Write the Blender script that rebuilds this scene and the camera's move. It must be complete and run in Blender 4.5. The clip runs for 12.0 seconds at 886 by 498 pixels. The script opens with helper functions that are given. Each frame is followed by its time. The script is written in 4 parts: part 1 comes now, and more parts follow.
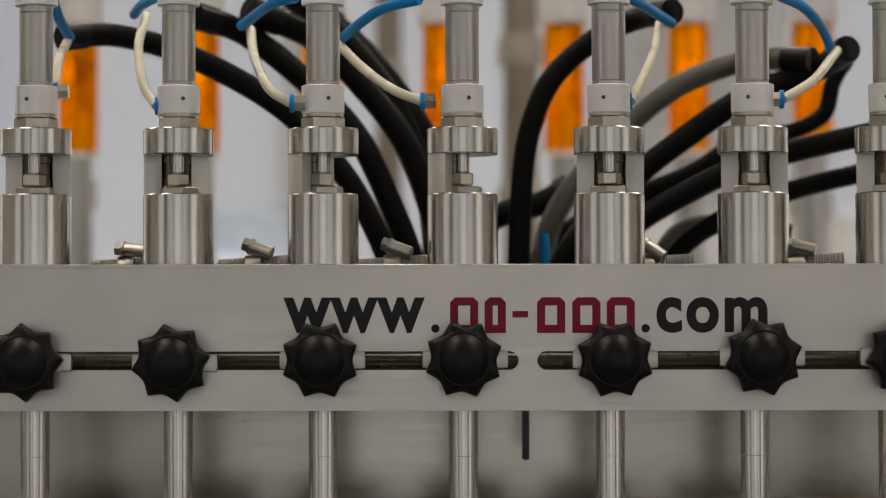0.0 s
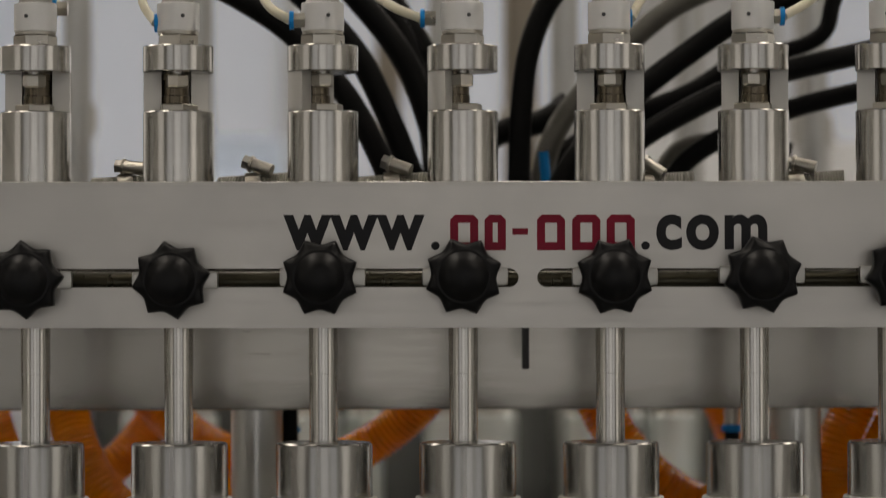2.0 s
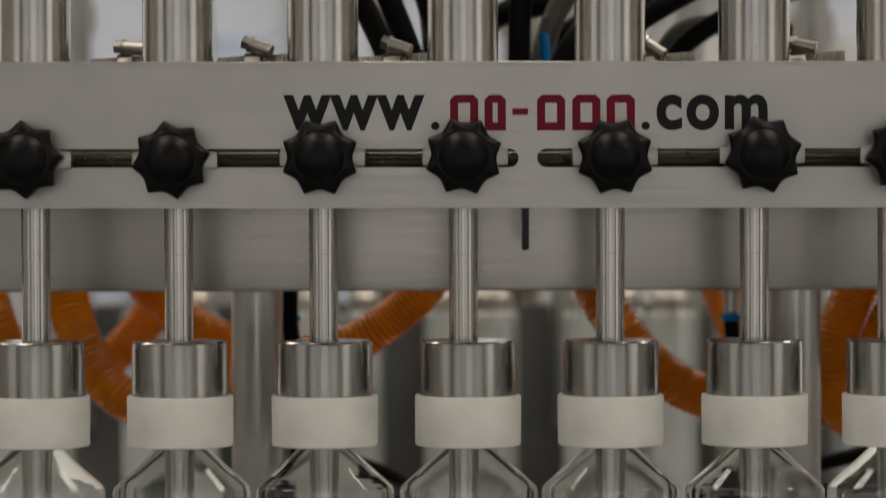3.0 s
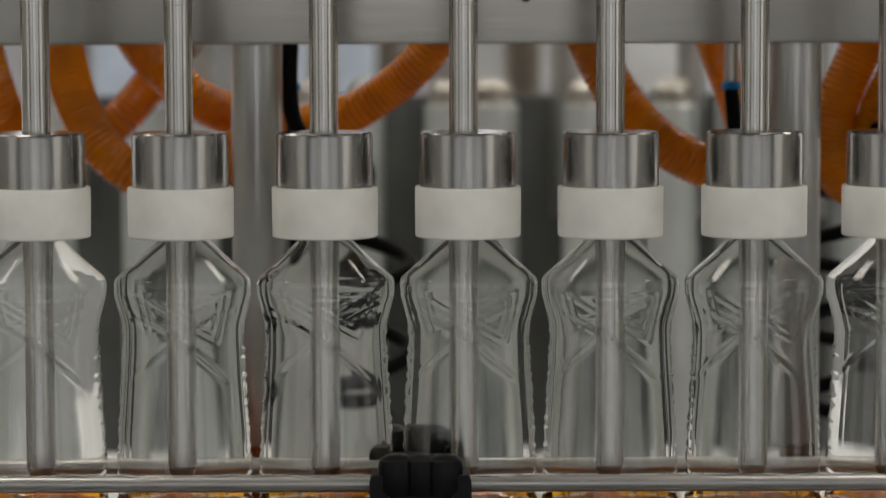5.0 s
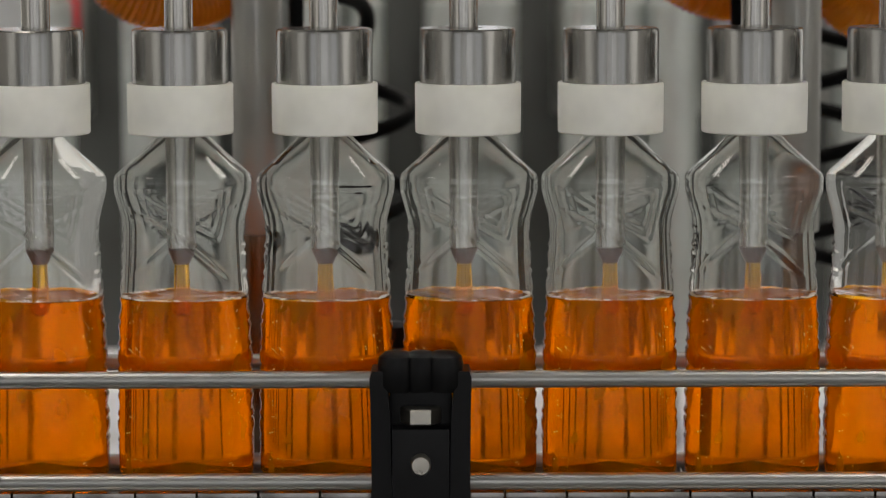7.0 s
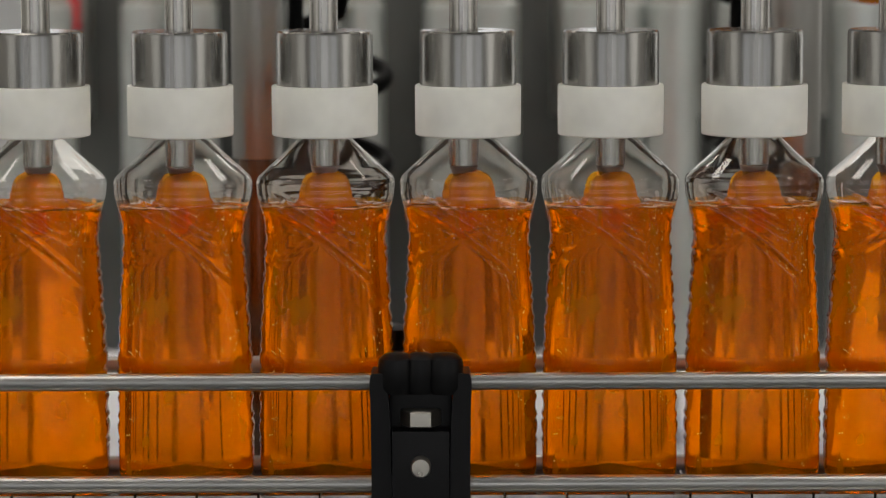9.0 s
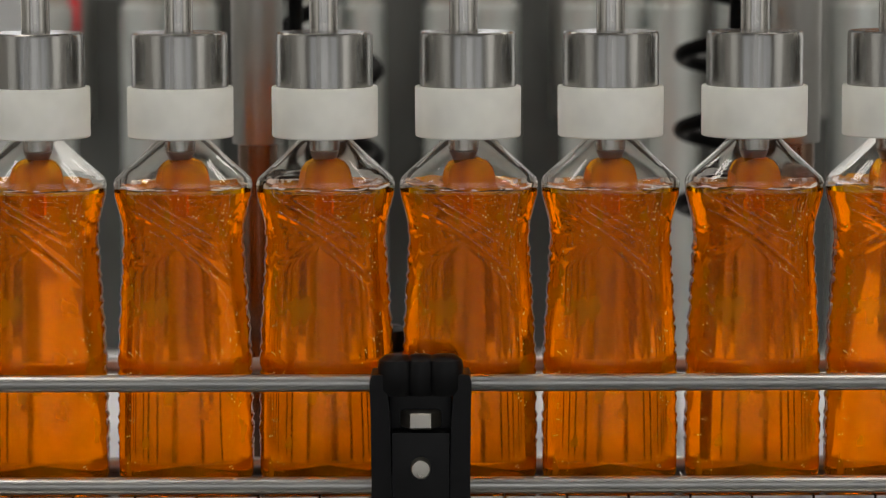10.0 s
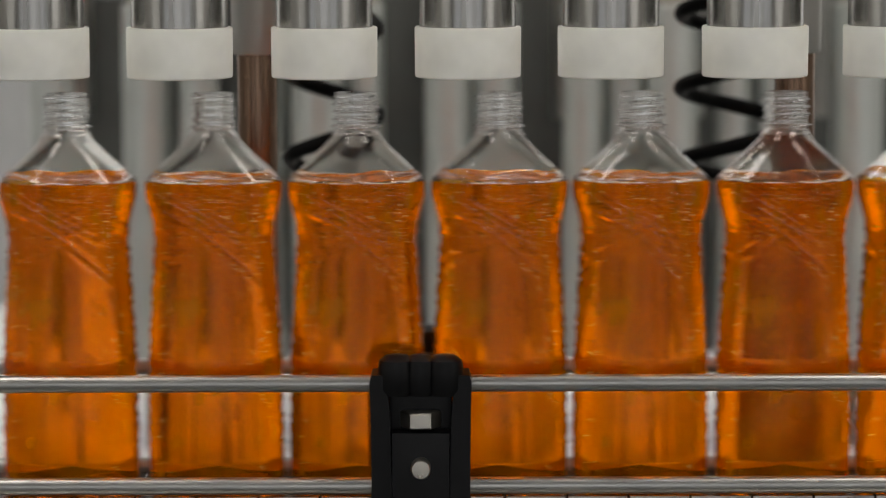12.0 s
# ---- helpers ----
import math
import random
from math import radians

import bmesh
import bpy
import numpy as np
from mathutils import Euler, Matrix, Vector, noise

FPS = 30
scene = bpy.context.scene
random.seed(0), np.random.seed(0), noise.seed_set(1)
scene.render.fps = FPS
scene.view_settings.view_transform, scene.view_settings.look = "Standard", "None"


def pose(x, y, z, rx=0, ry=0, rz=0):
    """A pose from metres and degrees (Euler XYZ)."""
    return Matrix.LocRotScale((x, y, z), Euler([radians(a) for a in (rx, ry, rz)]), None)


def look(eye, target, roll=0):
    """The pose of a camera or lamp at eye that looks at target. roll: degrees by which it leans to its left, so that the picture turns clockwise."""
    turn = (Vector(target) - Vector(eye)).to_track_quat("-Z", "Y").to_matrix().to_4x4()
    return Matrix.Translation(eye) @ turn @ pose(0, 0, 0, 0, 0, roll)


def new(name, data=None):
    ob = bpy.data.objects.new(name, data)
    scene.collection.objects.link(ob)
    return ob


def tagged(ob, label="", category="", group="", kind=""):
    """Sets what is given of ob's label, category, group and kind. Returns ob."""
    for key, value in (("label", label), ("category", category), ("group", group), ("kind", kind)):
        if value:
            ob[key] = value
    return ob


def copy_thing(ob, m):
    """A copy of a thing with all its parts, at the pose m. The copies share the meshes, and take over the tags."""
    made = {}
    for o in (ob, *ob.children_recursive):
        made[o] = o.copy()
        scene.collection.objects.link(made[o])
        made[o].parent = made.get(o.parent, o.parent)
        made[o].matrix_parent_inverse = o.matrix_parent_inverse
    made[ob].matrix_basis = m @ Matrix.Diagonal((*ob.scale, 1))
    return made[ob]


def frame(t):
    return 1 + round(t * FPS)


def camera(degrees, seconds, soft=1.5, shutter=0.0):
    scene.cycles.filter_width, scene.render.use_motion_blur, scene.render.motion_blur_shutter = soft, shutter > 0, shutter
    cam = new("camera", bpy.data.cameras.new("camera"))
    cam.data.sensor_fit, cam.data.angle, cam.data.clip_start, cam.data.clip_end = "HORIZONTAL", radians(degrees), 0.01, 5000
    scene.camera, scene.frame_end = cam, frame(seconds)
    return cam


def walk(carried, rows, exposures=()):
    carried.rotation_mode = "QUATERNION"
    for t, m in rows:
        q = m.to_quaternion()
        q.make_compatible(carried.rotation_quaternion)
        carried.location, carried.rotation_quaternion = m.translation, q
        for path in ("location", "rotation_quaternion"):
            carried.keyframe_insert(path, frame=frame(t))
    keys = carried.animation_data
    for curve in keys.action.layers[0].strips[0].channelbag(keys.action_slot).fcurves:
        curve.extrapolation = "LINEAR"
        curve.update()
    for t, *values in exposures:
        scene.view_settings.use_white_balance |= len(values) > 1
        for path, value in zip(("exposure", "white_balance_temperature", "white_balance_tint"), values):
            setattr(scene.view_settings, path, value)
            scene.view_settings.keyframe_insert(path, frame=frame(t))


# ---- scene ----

# A tripod camera that tilts down from the valve heads to the bottles.
cam = camera(16.9, 12.0, soft=1.1, shutter=0.5)
cam.data.dof.use_dof = True
cam.data.dof.focus_distance = 1.835
cam.data.dof.aperture_fstop = 4.4
EYE = (0.0, -1.85, 1.276)
TILT = (
    (0.0, -2.303),
    (1.0, -2.303),
    (1.1, -2.217),
    (1.2, -2.012),
    (1.3, -1.808),
    (1.4, -1.635),
    (1.5, -1.527),
    (2.0, -0.868),
    (2.5, -0.014),
    (3.0, 1.081),
    (5.0, 5.085),
    (5.5, 5.876),
    (6.0, 6.536),
    (6.5, 7.000),
    (7.0, 7.076),
    (9.0, 7.033),
    (9.5, 7.017),
    (12.0, 7.000),
)
walk(cam, [(t, pose(*EYE, 90 - p, 0.17, 0)) for t, p in TILT], exposures=[(t, e, 7050 if t < 4 else 6650, 12 if t < 4 else 10) for t, e in ((0, -0.58), (1.0, -0.62), (1.5, -0.84), (3.0, -0.8), (5.0, -0.65), (6.5, -0.50), (12, -0.50))])

# ---- light ----
world = bpy.data.worlds.new("world")
scene.world = world
world.use_nodes = True
sky = world.node_tree.nodes.new("ShaderNodeTexSky")
sky.sky_type, sky.sun_disc = "NISHITA", False
sky.sun_elevation, sky.sun_rotation = radians(35), radians(200)
world.node_tree.links.new(sky.outputs[0], world.node_tree.nodes["Background"].inputs[0])
world.node_tree.nodes["Background"].inputs[1].default_value = 0.08


def area_light(name, m, sx, sy, watts, color):
    data = bpy.data.lights.new(name, "AREA")
    data.shape, data.size, data.size_y, data.energy, data.color = "RECTANGLE", sx, sy, watts, color
    ob = new(name, data)
    ob.matrix_world = m
    return ob


# Daylight in the window openings, unseen behind the camera, and in the far wall.
DAY = (1.0, 0.985, 0.965)
for wx, watts in ((-2.0, 5.0), (0.1, 8.5), (2.1, 5.5)):
    area_light("window_and_fill_light", look((wx, -4.45, 1.37), (wx, 0, 1.37)), 1.65, 2.5, watts, DAY)
for wx in (-0.35, 1.55):
    area_light("window_and_fill_light", look((wx, 4.95, 1.95), (wx, 0, 1.6)), 1.5, 1.3, 7.5, DAY)
# Fill lamps added in front of the solid side walls, where no window opens.
for wx, rear, fore in ((-3.46, 20, 13), (3.46, 25, 20)):
    area_light("window_and_fill_light", look((wx, 2.7, 1.8), (0, 0.5, 1.1)), 2.8, 2.4, rear, DAY)
    area_light("window_and_fill_light", look((wx, -1.8, 1.6), (0, 0.2, 1.0)), 2.4, 2.4, fore, DAY)


# ---- materials ----
def mat(name):
    m = bpy.data.materials.new(name)
    m.use_nodes = True
    nt = m.node_tree
    return m, nt, nt.nodes["Principled BSDF"]


def noise_node(nt, scale, stretch=(1, 1, 1), detail=4.0, space="Object"):
    co = nt.nodes.new("ShaderNodeTexCoord")
    mp = nt.nodes.new("ShaderNodeMapping")
    mp.inputs["Scale"].default_value = stretch
    nz = nt.nodes.new("ShaderNodeTexNoise")
    nz.inputs["Scale"].default_value = scale
    nz.inputs["Detail"].default_value = detail
    nt.links.new(co.outputs[space], mp.inputs[0])
    nt.links.new(mp.outputs[0], nz.inputs[0])
    return nz.outputs[0]


def ramp(nt, fac, lo, hi, a=0.3, b=0.7):
    r = nt.nodes.new("ShaderNodeValToRGB")
    r.color_ramp.elements[0].position, r.color_ramp.elements[1].position = a, b
    r.color_ramp.elements[0].color, r.color_ramp.elements[1].color = lo, hi
    nt.links.new(fac, r.inputs[0])
    return r.outputs[0]


def grey(v):
    return (v, v, v, 1)


def bump(nt, bsdf, height, strength, distance):
    b = nt.nodes.new("ShaderNodeBump")
    b.inputs["Strength"].default_value, b.inputs["Distance"].default_value = strength, distance
    nt.links.new(height, b.inputs["Height"])
    nt.links.new(b.outputs[0], bsdf.inputs["Normal"])


def steel(name, base, rough, stretch, scale=60, spread=0.06, relief=0.00004):
    """Stainless steel with a grain drawn along one axis and cloudy smears."""
    m, nt, p = mat(name)
    grain = noise_node(nt, scale, stretch, 3)
    smear = noise_node(nt, 14, (1, 1, 1), 3)
    p.inputs["Metallic"].default_value = 1
    warm = (base[0], base[1], base[2], 1)
    dull = tuple(c * 0.82 for c in base) + (1,)
    nt.links.new(ramp(nt, smear, dull, warm), p.inputs["Base Color"])
    mix = nt.nodes.new("ShaderNodeMath")
    mix.operation = "ADD"
    nt.links.new(ramp(nt, grain, grey(rough - spread), grey(rough + spread)), mix.inputs[0])
    nt.links.new(ramp(nt, smear, grey(0), grey(spread)), mix.inputs[1])
    nt.links.new(mix.outputs[0], p.inputs["Roughness"])
    bump(nt, p, grain, 0.5, relief)
    return m


STEEL = (0.522, 0.509, 0.479)
polished = steel("polished_steel", STEEL, 0.18, (1, 1, 0.02), 260)
cap_steel = steel("turned_cap_steel", (0.37, 0.365, 0.345), 0.2, (1, 1, 0.02), 260)
turned = steel("drawn_cylinder_steel", (0.46, 0.45, 0.42), 0.33, (1, 1, 0.03), 420)
# Olive rod steel, darkened so its colour carries the shade inside the slots.
slot_shaded_steel = steel("slot_shade_steel", (0.075, 0.07, 0.052), 0.28, (0.03, 1, 1), 200)
brushed = steel("brushed_steel_sheet", (0.475, 0.46, 0.43), 0.34, (0.03, 1, 1), 420, 0.04, 0.000014)
satin = steel("satin_steel_tube", (0.52, 0.52, 0.50), 0.32, (1, 1, 0.03), 200)
zinc = steel("zinc_plated_nut", (0.50, 0.475, 0.42), 0.30, (1, 1, 1), 120)
alu = steel("anodised_aluminium", (0.74, 0.74, 0.73), 0.42, (1, 1, 1), 300, 0.05)


# The darker base colour carries the shade that the bar throws on the beam.
shaded_beam_steel = steel("bar_shade_beam_steel", (0.36, 0.345, 0.315), 0.22, (0.06, 1, 1), 420, 0.03, 0.000008)
# Brown base colour stands in for the orange bottles mirrored in the posts.
post_reflection_steel = steel("brown_reflection_steel", (0.20, 0.13, 0.09), 0.2, (1, 1, 0.03), 200)
nozzle_steel = steel("brownish_nozzle_steel", (0.30, 0.25, 0.22), 0.3, (1, 1, 0.05), 200)
milled = steel("milled_yoke_steel", (0.60, 0.59, 0.56), 0.38, (1, 1, 1), 200)
milled.node_tree.nodes["Principled BSDF"].inputs["Metallic"].default_value = 0.45
weathered = steel("weathered_pipe_steel", (0.34, 0.30, 0.25), 0.4, (1, 1, 0.3), 90)
bronze = steel("dark_bronze_bush", (0.13, 0.11, 0.08), 0.25, (1, 1, 0.05), 200)
tube_steel = steel("dull_tube_steel", (0.62, 0.66, 0.64), 0.33, (1, 1, 0.03), 200)
tube_steel.node_tree.nodes["Principled BSDF"].inputs["Metallic"].default_value = 0.55
alu.node_tree.nodes["Principled BSDF"].inputs["Metallic"].default_value = 0.25


def plastic(name, color, rough, tex=240, relief=0.00008, spread=0.12, coat=0.0):
    m, nt, p = mat(name)
    n = noise_node(nt, tex, (1, 1, 1), 4)
    big = noise_node(nt, 22, (1, 1, 1), 3)
    hi = tuple(min(1, c * 1.12) for c in color) + (1,)
    lo = tuple(c * 0.88 for c in color) + (1,)
    nt.links.new(ramp(nt, big, lo, hi), p.inputs["Base Color"])
    nt.links.new(ramp(nt, big, grey(rough - spread / 2), grey(rough + spread / 2)), p.inputs["Roughness"])
    p.inputs["Coat Weight"].default_value = coat
    bump(nt, p, n, 0.4, relief)
    return m


black_plastic = plastic("black_knob_plastic", (0.003, 0.003, 0.0035), 0.38)
black_rubber = plastic("black_hose_rubber", (0.005, 0.005, 0.005), 0.40)
white_pom = plastic("white_engineering_plastic", (0.83, 0.83, 0.78), 0.48, 400, 0.00004)
white_pom.node_tree.nodes["Principled BSDF"].inputs["Subsurface Weight"].default_value = 0.15
white_pom.node_tree.nodes["Principled BSDF"].inputs["Subsurface Radius"].default_value = (0.004, 0.004, 0.003)
black_plastic.node_tree.nodes["Principled BSDF"].inputs["Specular IOR Level"].default_value = 0.2
black_rubber.node_tree.nodes["Principled BSDF"].inputs["Specular IOR Level"].default_value = 0.07
blue_tube = plastic("blue_polyurethane_tube", (0.0, 0.20, 0.52), 0.35)
blue_tube.node_tree.nodes["Principled BSDF"].inputs["Specular IOR Level"].default_value = 0.2
cream_tube = plastic("cream_nylon_tube", (0.62, 0.58, 0.44), 0.30)
ink_black = plastic("black_lettering_paint", (0.009, 0.009, 0.011), 0.5)
ink_red = plastic("dark_red_lettering_paint", (0.17, 0.005, 0.02), 0.5)
for ink in (ink_black, ink_red):
    ink.node_tree.nodes["Principled BSDF"].inputs["Specular IOR Level"].default_value = 0.2
signal_red = plastic("red_spot_plastic", (0.80, 0.012, 0.03), 0.3)
braid = plastic("grey_braided_hose", (0.26, 0.25, 0.21), 0.5, 500, 0.0002)
dark_braid = plastic("dark_braided_hose", (0.085, 0.080, 0.066), 0.45, 500, 0.0002)
dark_paint = plastic("dark_machine_paint", (0.045, 0.047, 0.05), 0.5)
back_paint = plastic("grey_green_panel_paint", (0.10, 0.105, 0.10), 0.5)
tank_paint = plastic("pale_blue_enamel", (0.58, 0.67, 0.80), 0.4, 60)
wall_paint = plastic("pale_wall_paint", (0.66, 0.67, 0.68), 0.7, 60, 0.0004)
dim_wall_paint = plastic("beige_wall_paint", (0.55, 0.54, 0.52), 0.7, 60, 0.0004)
grey_panel = plastic("grey_cabinet_paint", (0.30, 0.31, 0.31), 0.5, 60)
white_plate = plastic("white_enamelled_plate", (0.84, 0.85, 0.85), 0.35, 60)
white_panel = plastic("white_enamel", (0.72, 0.73, 0.74), 0.35, 60)
ceiling_paint = plastic("ceiling_paint", (0.62, 0.62, 0.61), 0.8, 40, 0.0005)
floor_epoxy = plastic("grey_floor_epoxy", (0.20, 0.21, 0.21), 0.35, 30, 0.0004)
belt_steel = steel("belt_plate_steel", (0.26, 0.25, 0.24), 0.14, (1, 0.05, 1), 200)


def hose_material():
    """Amber hose full of liquid: it scatters light through its wall."""
    m, nt, p = mat("amber_spiral_hose")
    n = noise_node(nt, 30, (1, 1, 1), 4)
    col = ramp(nt, n, (0.60, 0.22, 0.0, 1), (0.85, 0.36, 0.002, 1))
    nt.links.new(col, p.inputs["Base Color"])
    p.inputs["Roughness"].default_value = 0.22
    p.inputs["Coat Weight"].default_value = 0.4
    tr = nt.nodes.new("ShaderNodeBsdfTranslucent")
    nt.links.new(col, tr.inputs[0])
    mix = nt.nodes.new("ShaderNodeMixShader")
    mix.inputs[0].default_value = 0.5
    nt.links.new(p.outputs[0], mix.inputs[1])
    nt.links.new(tr.outputs[0], mix.inputs[2])
    nt.links.new(mix.outputs[0], nt.nodes["Material Output"].inputs[0])
    return m


amber_hose = hose_material()


def mixed(nt, fac, a, b):
    """A mix of two shaders; fac is a number or a socket."""
    m = nt.nodes.new("ShaderNodeMixShader")
    if isinstance(fac, float):
        m.inputs[0].default_value = fac
    else:
        nt.links.new(fac, m.inputs[0])
    nt.links.new(a, m.inputs[1])
    nt.links.new(b, m.inputs[2])
    return m.outputs[0]


def shader(nt, kind, color=None, rough=None, ior=None):
    n = nt.nodes.new("ShaderNodeBsdf" + kind)
    if isinstance(color, tuple):
        n.inputs["Color"].default_value = color
    elif color is not None:
        nt.links.new(color, n.inputs["Color"])
    if rough is not None:
        n.inputs["Roughness"].default_value = rough
    if ior is not None:
        n.inputs["IOR"].default_value = ior
    return n


def gloss_share(nt, floor):
    """How much a clear surface mirrors: a few per cent face on, nearly all at a glancing angle."""
    lw = nt.nodes.new("ShaderNodeLayerWeight")
    lw.inputs["Blend"].default_value = 0.5
    p = nt.nodes.new("ShaderNodeMath")
    p.operation = "POWER"
    p.inputs[1].default_value = 5.0
    nt.links.new(lw.outputs["Facing"], p.inputs[0])
    m = nt.nodes.new("ShaderNodeMath")
    m.operation = "MULTIPLY_ADD"
    m.inputs[1].default_value, m.inputs[2].default_value = 0.9, floor
    nt.links.new(p.outputs[0], m.inputs[0])
    return m.outputs[0], lw


def bottle_material(name, ior, floor):
    """Clear blown plastic: a thin wall that bends the view a little and mirrors the windows."""
    m, nt, p = mat(name)
    nt.nodes.remove(p)
    ripple = noise_node(nt, 55, (1, 1, 0.4), 2)
    if ior > 1:
        see = shader(nt, "Refraction", (0.985, 0.99, 0.985, 1), 0.0, ior)
        bump(nt, see, ripple, 0.5, 0.0012)
    else:
        see = shader(nt, "Transparent", (0.985, 0.99, 0.985, 1))
    shine = shader(nt, "Glossy", (1, 1, 1, 1), 0.03)
    bump(nt, shine, ripple, 0.22, 0.0008)
    share, _ = gloss_share(nt, floor)
    nt.links.new(mixed(nt, share, see.outputs[0], shine.outputs[0]), nt.nodes["Material Output"].inputs[0])
    return m


pet = bottle_material("clear_bottle_plastic", 1.075, 0.008)
pet_neck = bottle_material("clear_neck_plastic", 1.16, 0.20)
pet_inside = bottle_material("clear_bottle_inside", 1.0, 0.058)


def liquid_material(name, clear, share, lo, hi, ior=1.31, shiny=False, front=0.2):
    """Orange soap: most of the light passes with a tint; a mottled scattering share, added for brightness, stands in
    for refracted light and dark streaks.
    """
    m, nt, p = mat(name)
    nt.nodes.remove(p)
    p = shader(nt, "Refraction", clear, 0.0, ior)
    bump(nt, p, noise_node(nt, 70, (1, 1, 0.35), 4), 0.10, 0.0010)
    swirl = noise_node(nt, 38, (1, 1, 0.5), 5)
    col = ramp(nt, swirl, lo, hi, 0.35, 0.65)
    soft = mixed(nt, front, shader(nt, "Translucent", col).outputs[0], shader(nt, "Diffuse", col).outputs[0])
    cloud = mixed(nt, share, p.outputs[0], soft)
    dense = ramp(nt, swirl, grey(share * 0.15), grey(min(1, share * 2.2)), 0.36, 0.64)
    nt.links.new(dense, cloud.node.inputs[0])
    if shiny:
        shine = shader(nt, "Glossy", (1, 1, 1, 1), 0.04)
        amount, _ = gloss_share(nt, 0.05)
        cloud = mixed(nt, amount, cloud, shine.outputs[0])
    nt.links.new(cloud, nt.nodes["Material Output"].inputs[0])
    return m


soap = liquid_material("orange_liquid_soap", (1.0, 0.46, 0.001, 1), 0.13, (0.95, 0.24, 0.0, 1), (1.0, 0.42, 0.0, 1))
soap_top = liquid_material("orange_soap_surface", (1.0, 0.50, 0.004, 1), 0.25, (0.95, 0.24, 0.0, 1), (1.0, 0.42, 0.0, 1), 1.2, True)
bubble_mat = plastic("soap_bubbles", (1.0, 0.72, 0.26), 0.1, 600, 0.0001)
refraction_dome_mat = liquid_material("orange_refraction_dome", (1.0, 0.72, 0.08, 1), 0.3, (1.0, 0.30, 0.0, 1), (1.0, 0.45, 0.0, 1), 1.1)
foam_glint_mat = plastic("foam_glint", (0.86, 0.80, 0.70), 0.15, 600, 0.0002)
jet_mat = liquid_material("amber_pouring_soap", (1.0, 0.73, 0.002, 1), 0.08, (0.80, 0.36, 0.0, 1), (0.9, 0.48, 0.0, 1), 1.2, False, 0.5)
orange_column = liquid_material("orange_liquid_column", (1.0, 0.50, 0.01, 1), 0.8, (1.0, 0.36, 0.002, 1), (1.0, 0.44, 0.004, 1), 1.28, False, 0.45)


def glow(name, color, strength):
    m, nt, p = mat(name)
    p.inputs["Base Color"].default_value = (*color, 1)
    p.inputs["Emission Color"].default_value = (*color, 1)
    p.inputs["Emission Strength"].default_value = strength
    return m


lamp_glow = glow("lamp_diffuser", (1.0, 0.95, 0.88), 9.4)
sky_glow = glow("daylight_backdrop", (0.86, 0.91, 1.0), 0.25)


# ---- mesh helpers ----
def mesh_of(name, bm, material, sharp=0.6):
    me = bpy.data.meshes.new(name)
    bmesh.ops.recalc_face_normals(bm, faces=bm.faces)
    bm.to_mesh(me)
    bm.free()
    me.polygons.foreach_set("use_smooth", [True] * len(me.polygons))
    me.set_sharp_from_angle(angle=sharp)
    me.materials.append(material)
    return me


def part(name, bm, material, parent, label="", m=None):
    """One mesh object under a thing or a part."""
    ob = new(name, mesh_of(name, bm, material))
    ob.parent = parent
    if m is not None:
        ob.matrix_basis = m
    if label:
        ob["label"] = label
    return ob


def thing(name, label, category, group="", m=None):
    ob = new(name)
    if m is not None:
        ob.matrix_basis = m
    return tagged(ob, label, category, group)


def setting(name, bm, material, label, category):
    return tagged(new(name, mesh_of(name, bm, material)), label, category, kind="structure")


def ring_faces(bm, a, b):
    n = len(a)
    for i in range(n):
        bm.faces.new((a[i], a[(i + 1) % n], b[(i + 1) % n], b[i]))


def lathe(profile, seg=48, bm=None, at=(0, 0, 0)):
    """A turned body about z from (radius, height) pairs; radius 0 closes an end."""
    bm = bm or bmesh.new()
    rings = []
    for r, z in profile:
        if r <= 0:
            rings.append([bm.verts.new((at[0], at[1], at[2] + z))])
        else:
            rings.append([bm.verts.new((at[0] + r * math.cos(2 * math.pi * i / seg), at[1] + r * math.sin(2 * math.pi * i / seg), at[2] + z)) for i in range(seg)])
    for a, b in zip(rings, rings[1:]):
        if len(a) == 1 and len(b) == 1:
            continue
        if len(a) == 1:
            for i in range(seg):
                bm.faces.new((a[0], b[i], b[(i + 1) % seg]))
        elif len(b) == 1:
            for i in range(seg):
                bm.faces.new((a[i], a[(i + 1) % seg], b[0]))
        else:
            ring_faces(bm, a, b)
    return bm


def rod(r, z0, z1, bevel=0.0006, seg=48, bm=None, at=(0, 0, 0)):
    return lathe([(0, z0), (r - bevel, z0), (r, z0 + bevel), (r, z1 - bevel), (r - bevel, z1), (0, z1)], seg, bm, at)


def prism(poly, z0, z1, bevel=0.0005, bm=None, m=None):
    """An upright prism over a convex outline, with its rims chamfered."""
    bm = bm or bmesh.new()
    cx = sum(p[0] for p in poly) / len(poly)
    cy = sum(p[1] for p in poly) / len(poly)
    size = max(math.hypot(p[0] - cx, p[1] - cy) for p in poly)
    k = 1 - bevel / size
    rings = []
    for z, s in ((z0, k), (z0 + bevel, 1), (z1 - bevel, 1), (z1, k)):
        ring = []
        for x, y in poly:
            v = Vector((cx + (x - cx) * s, cy + (y - cy) * s, z))
            ring.append(bm.verts.new(m @ v if m is not None else v))
        rings.append(ring)
    for a, b in zip(rings, rings[1:]):
        ring_faces(bm, a, b)
    bm.faces.new(rings[0][::-1])
    bm.faces.new(rings[-1])
    return bm


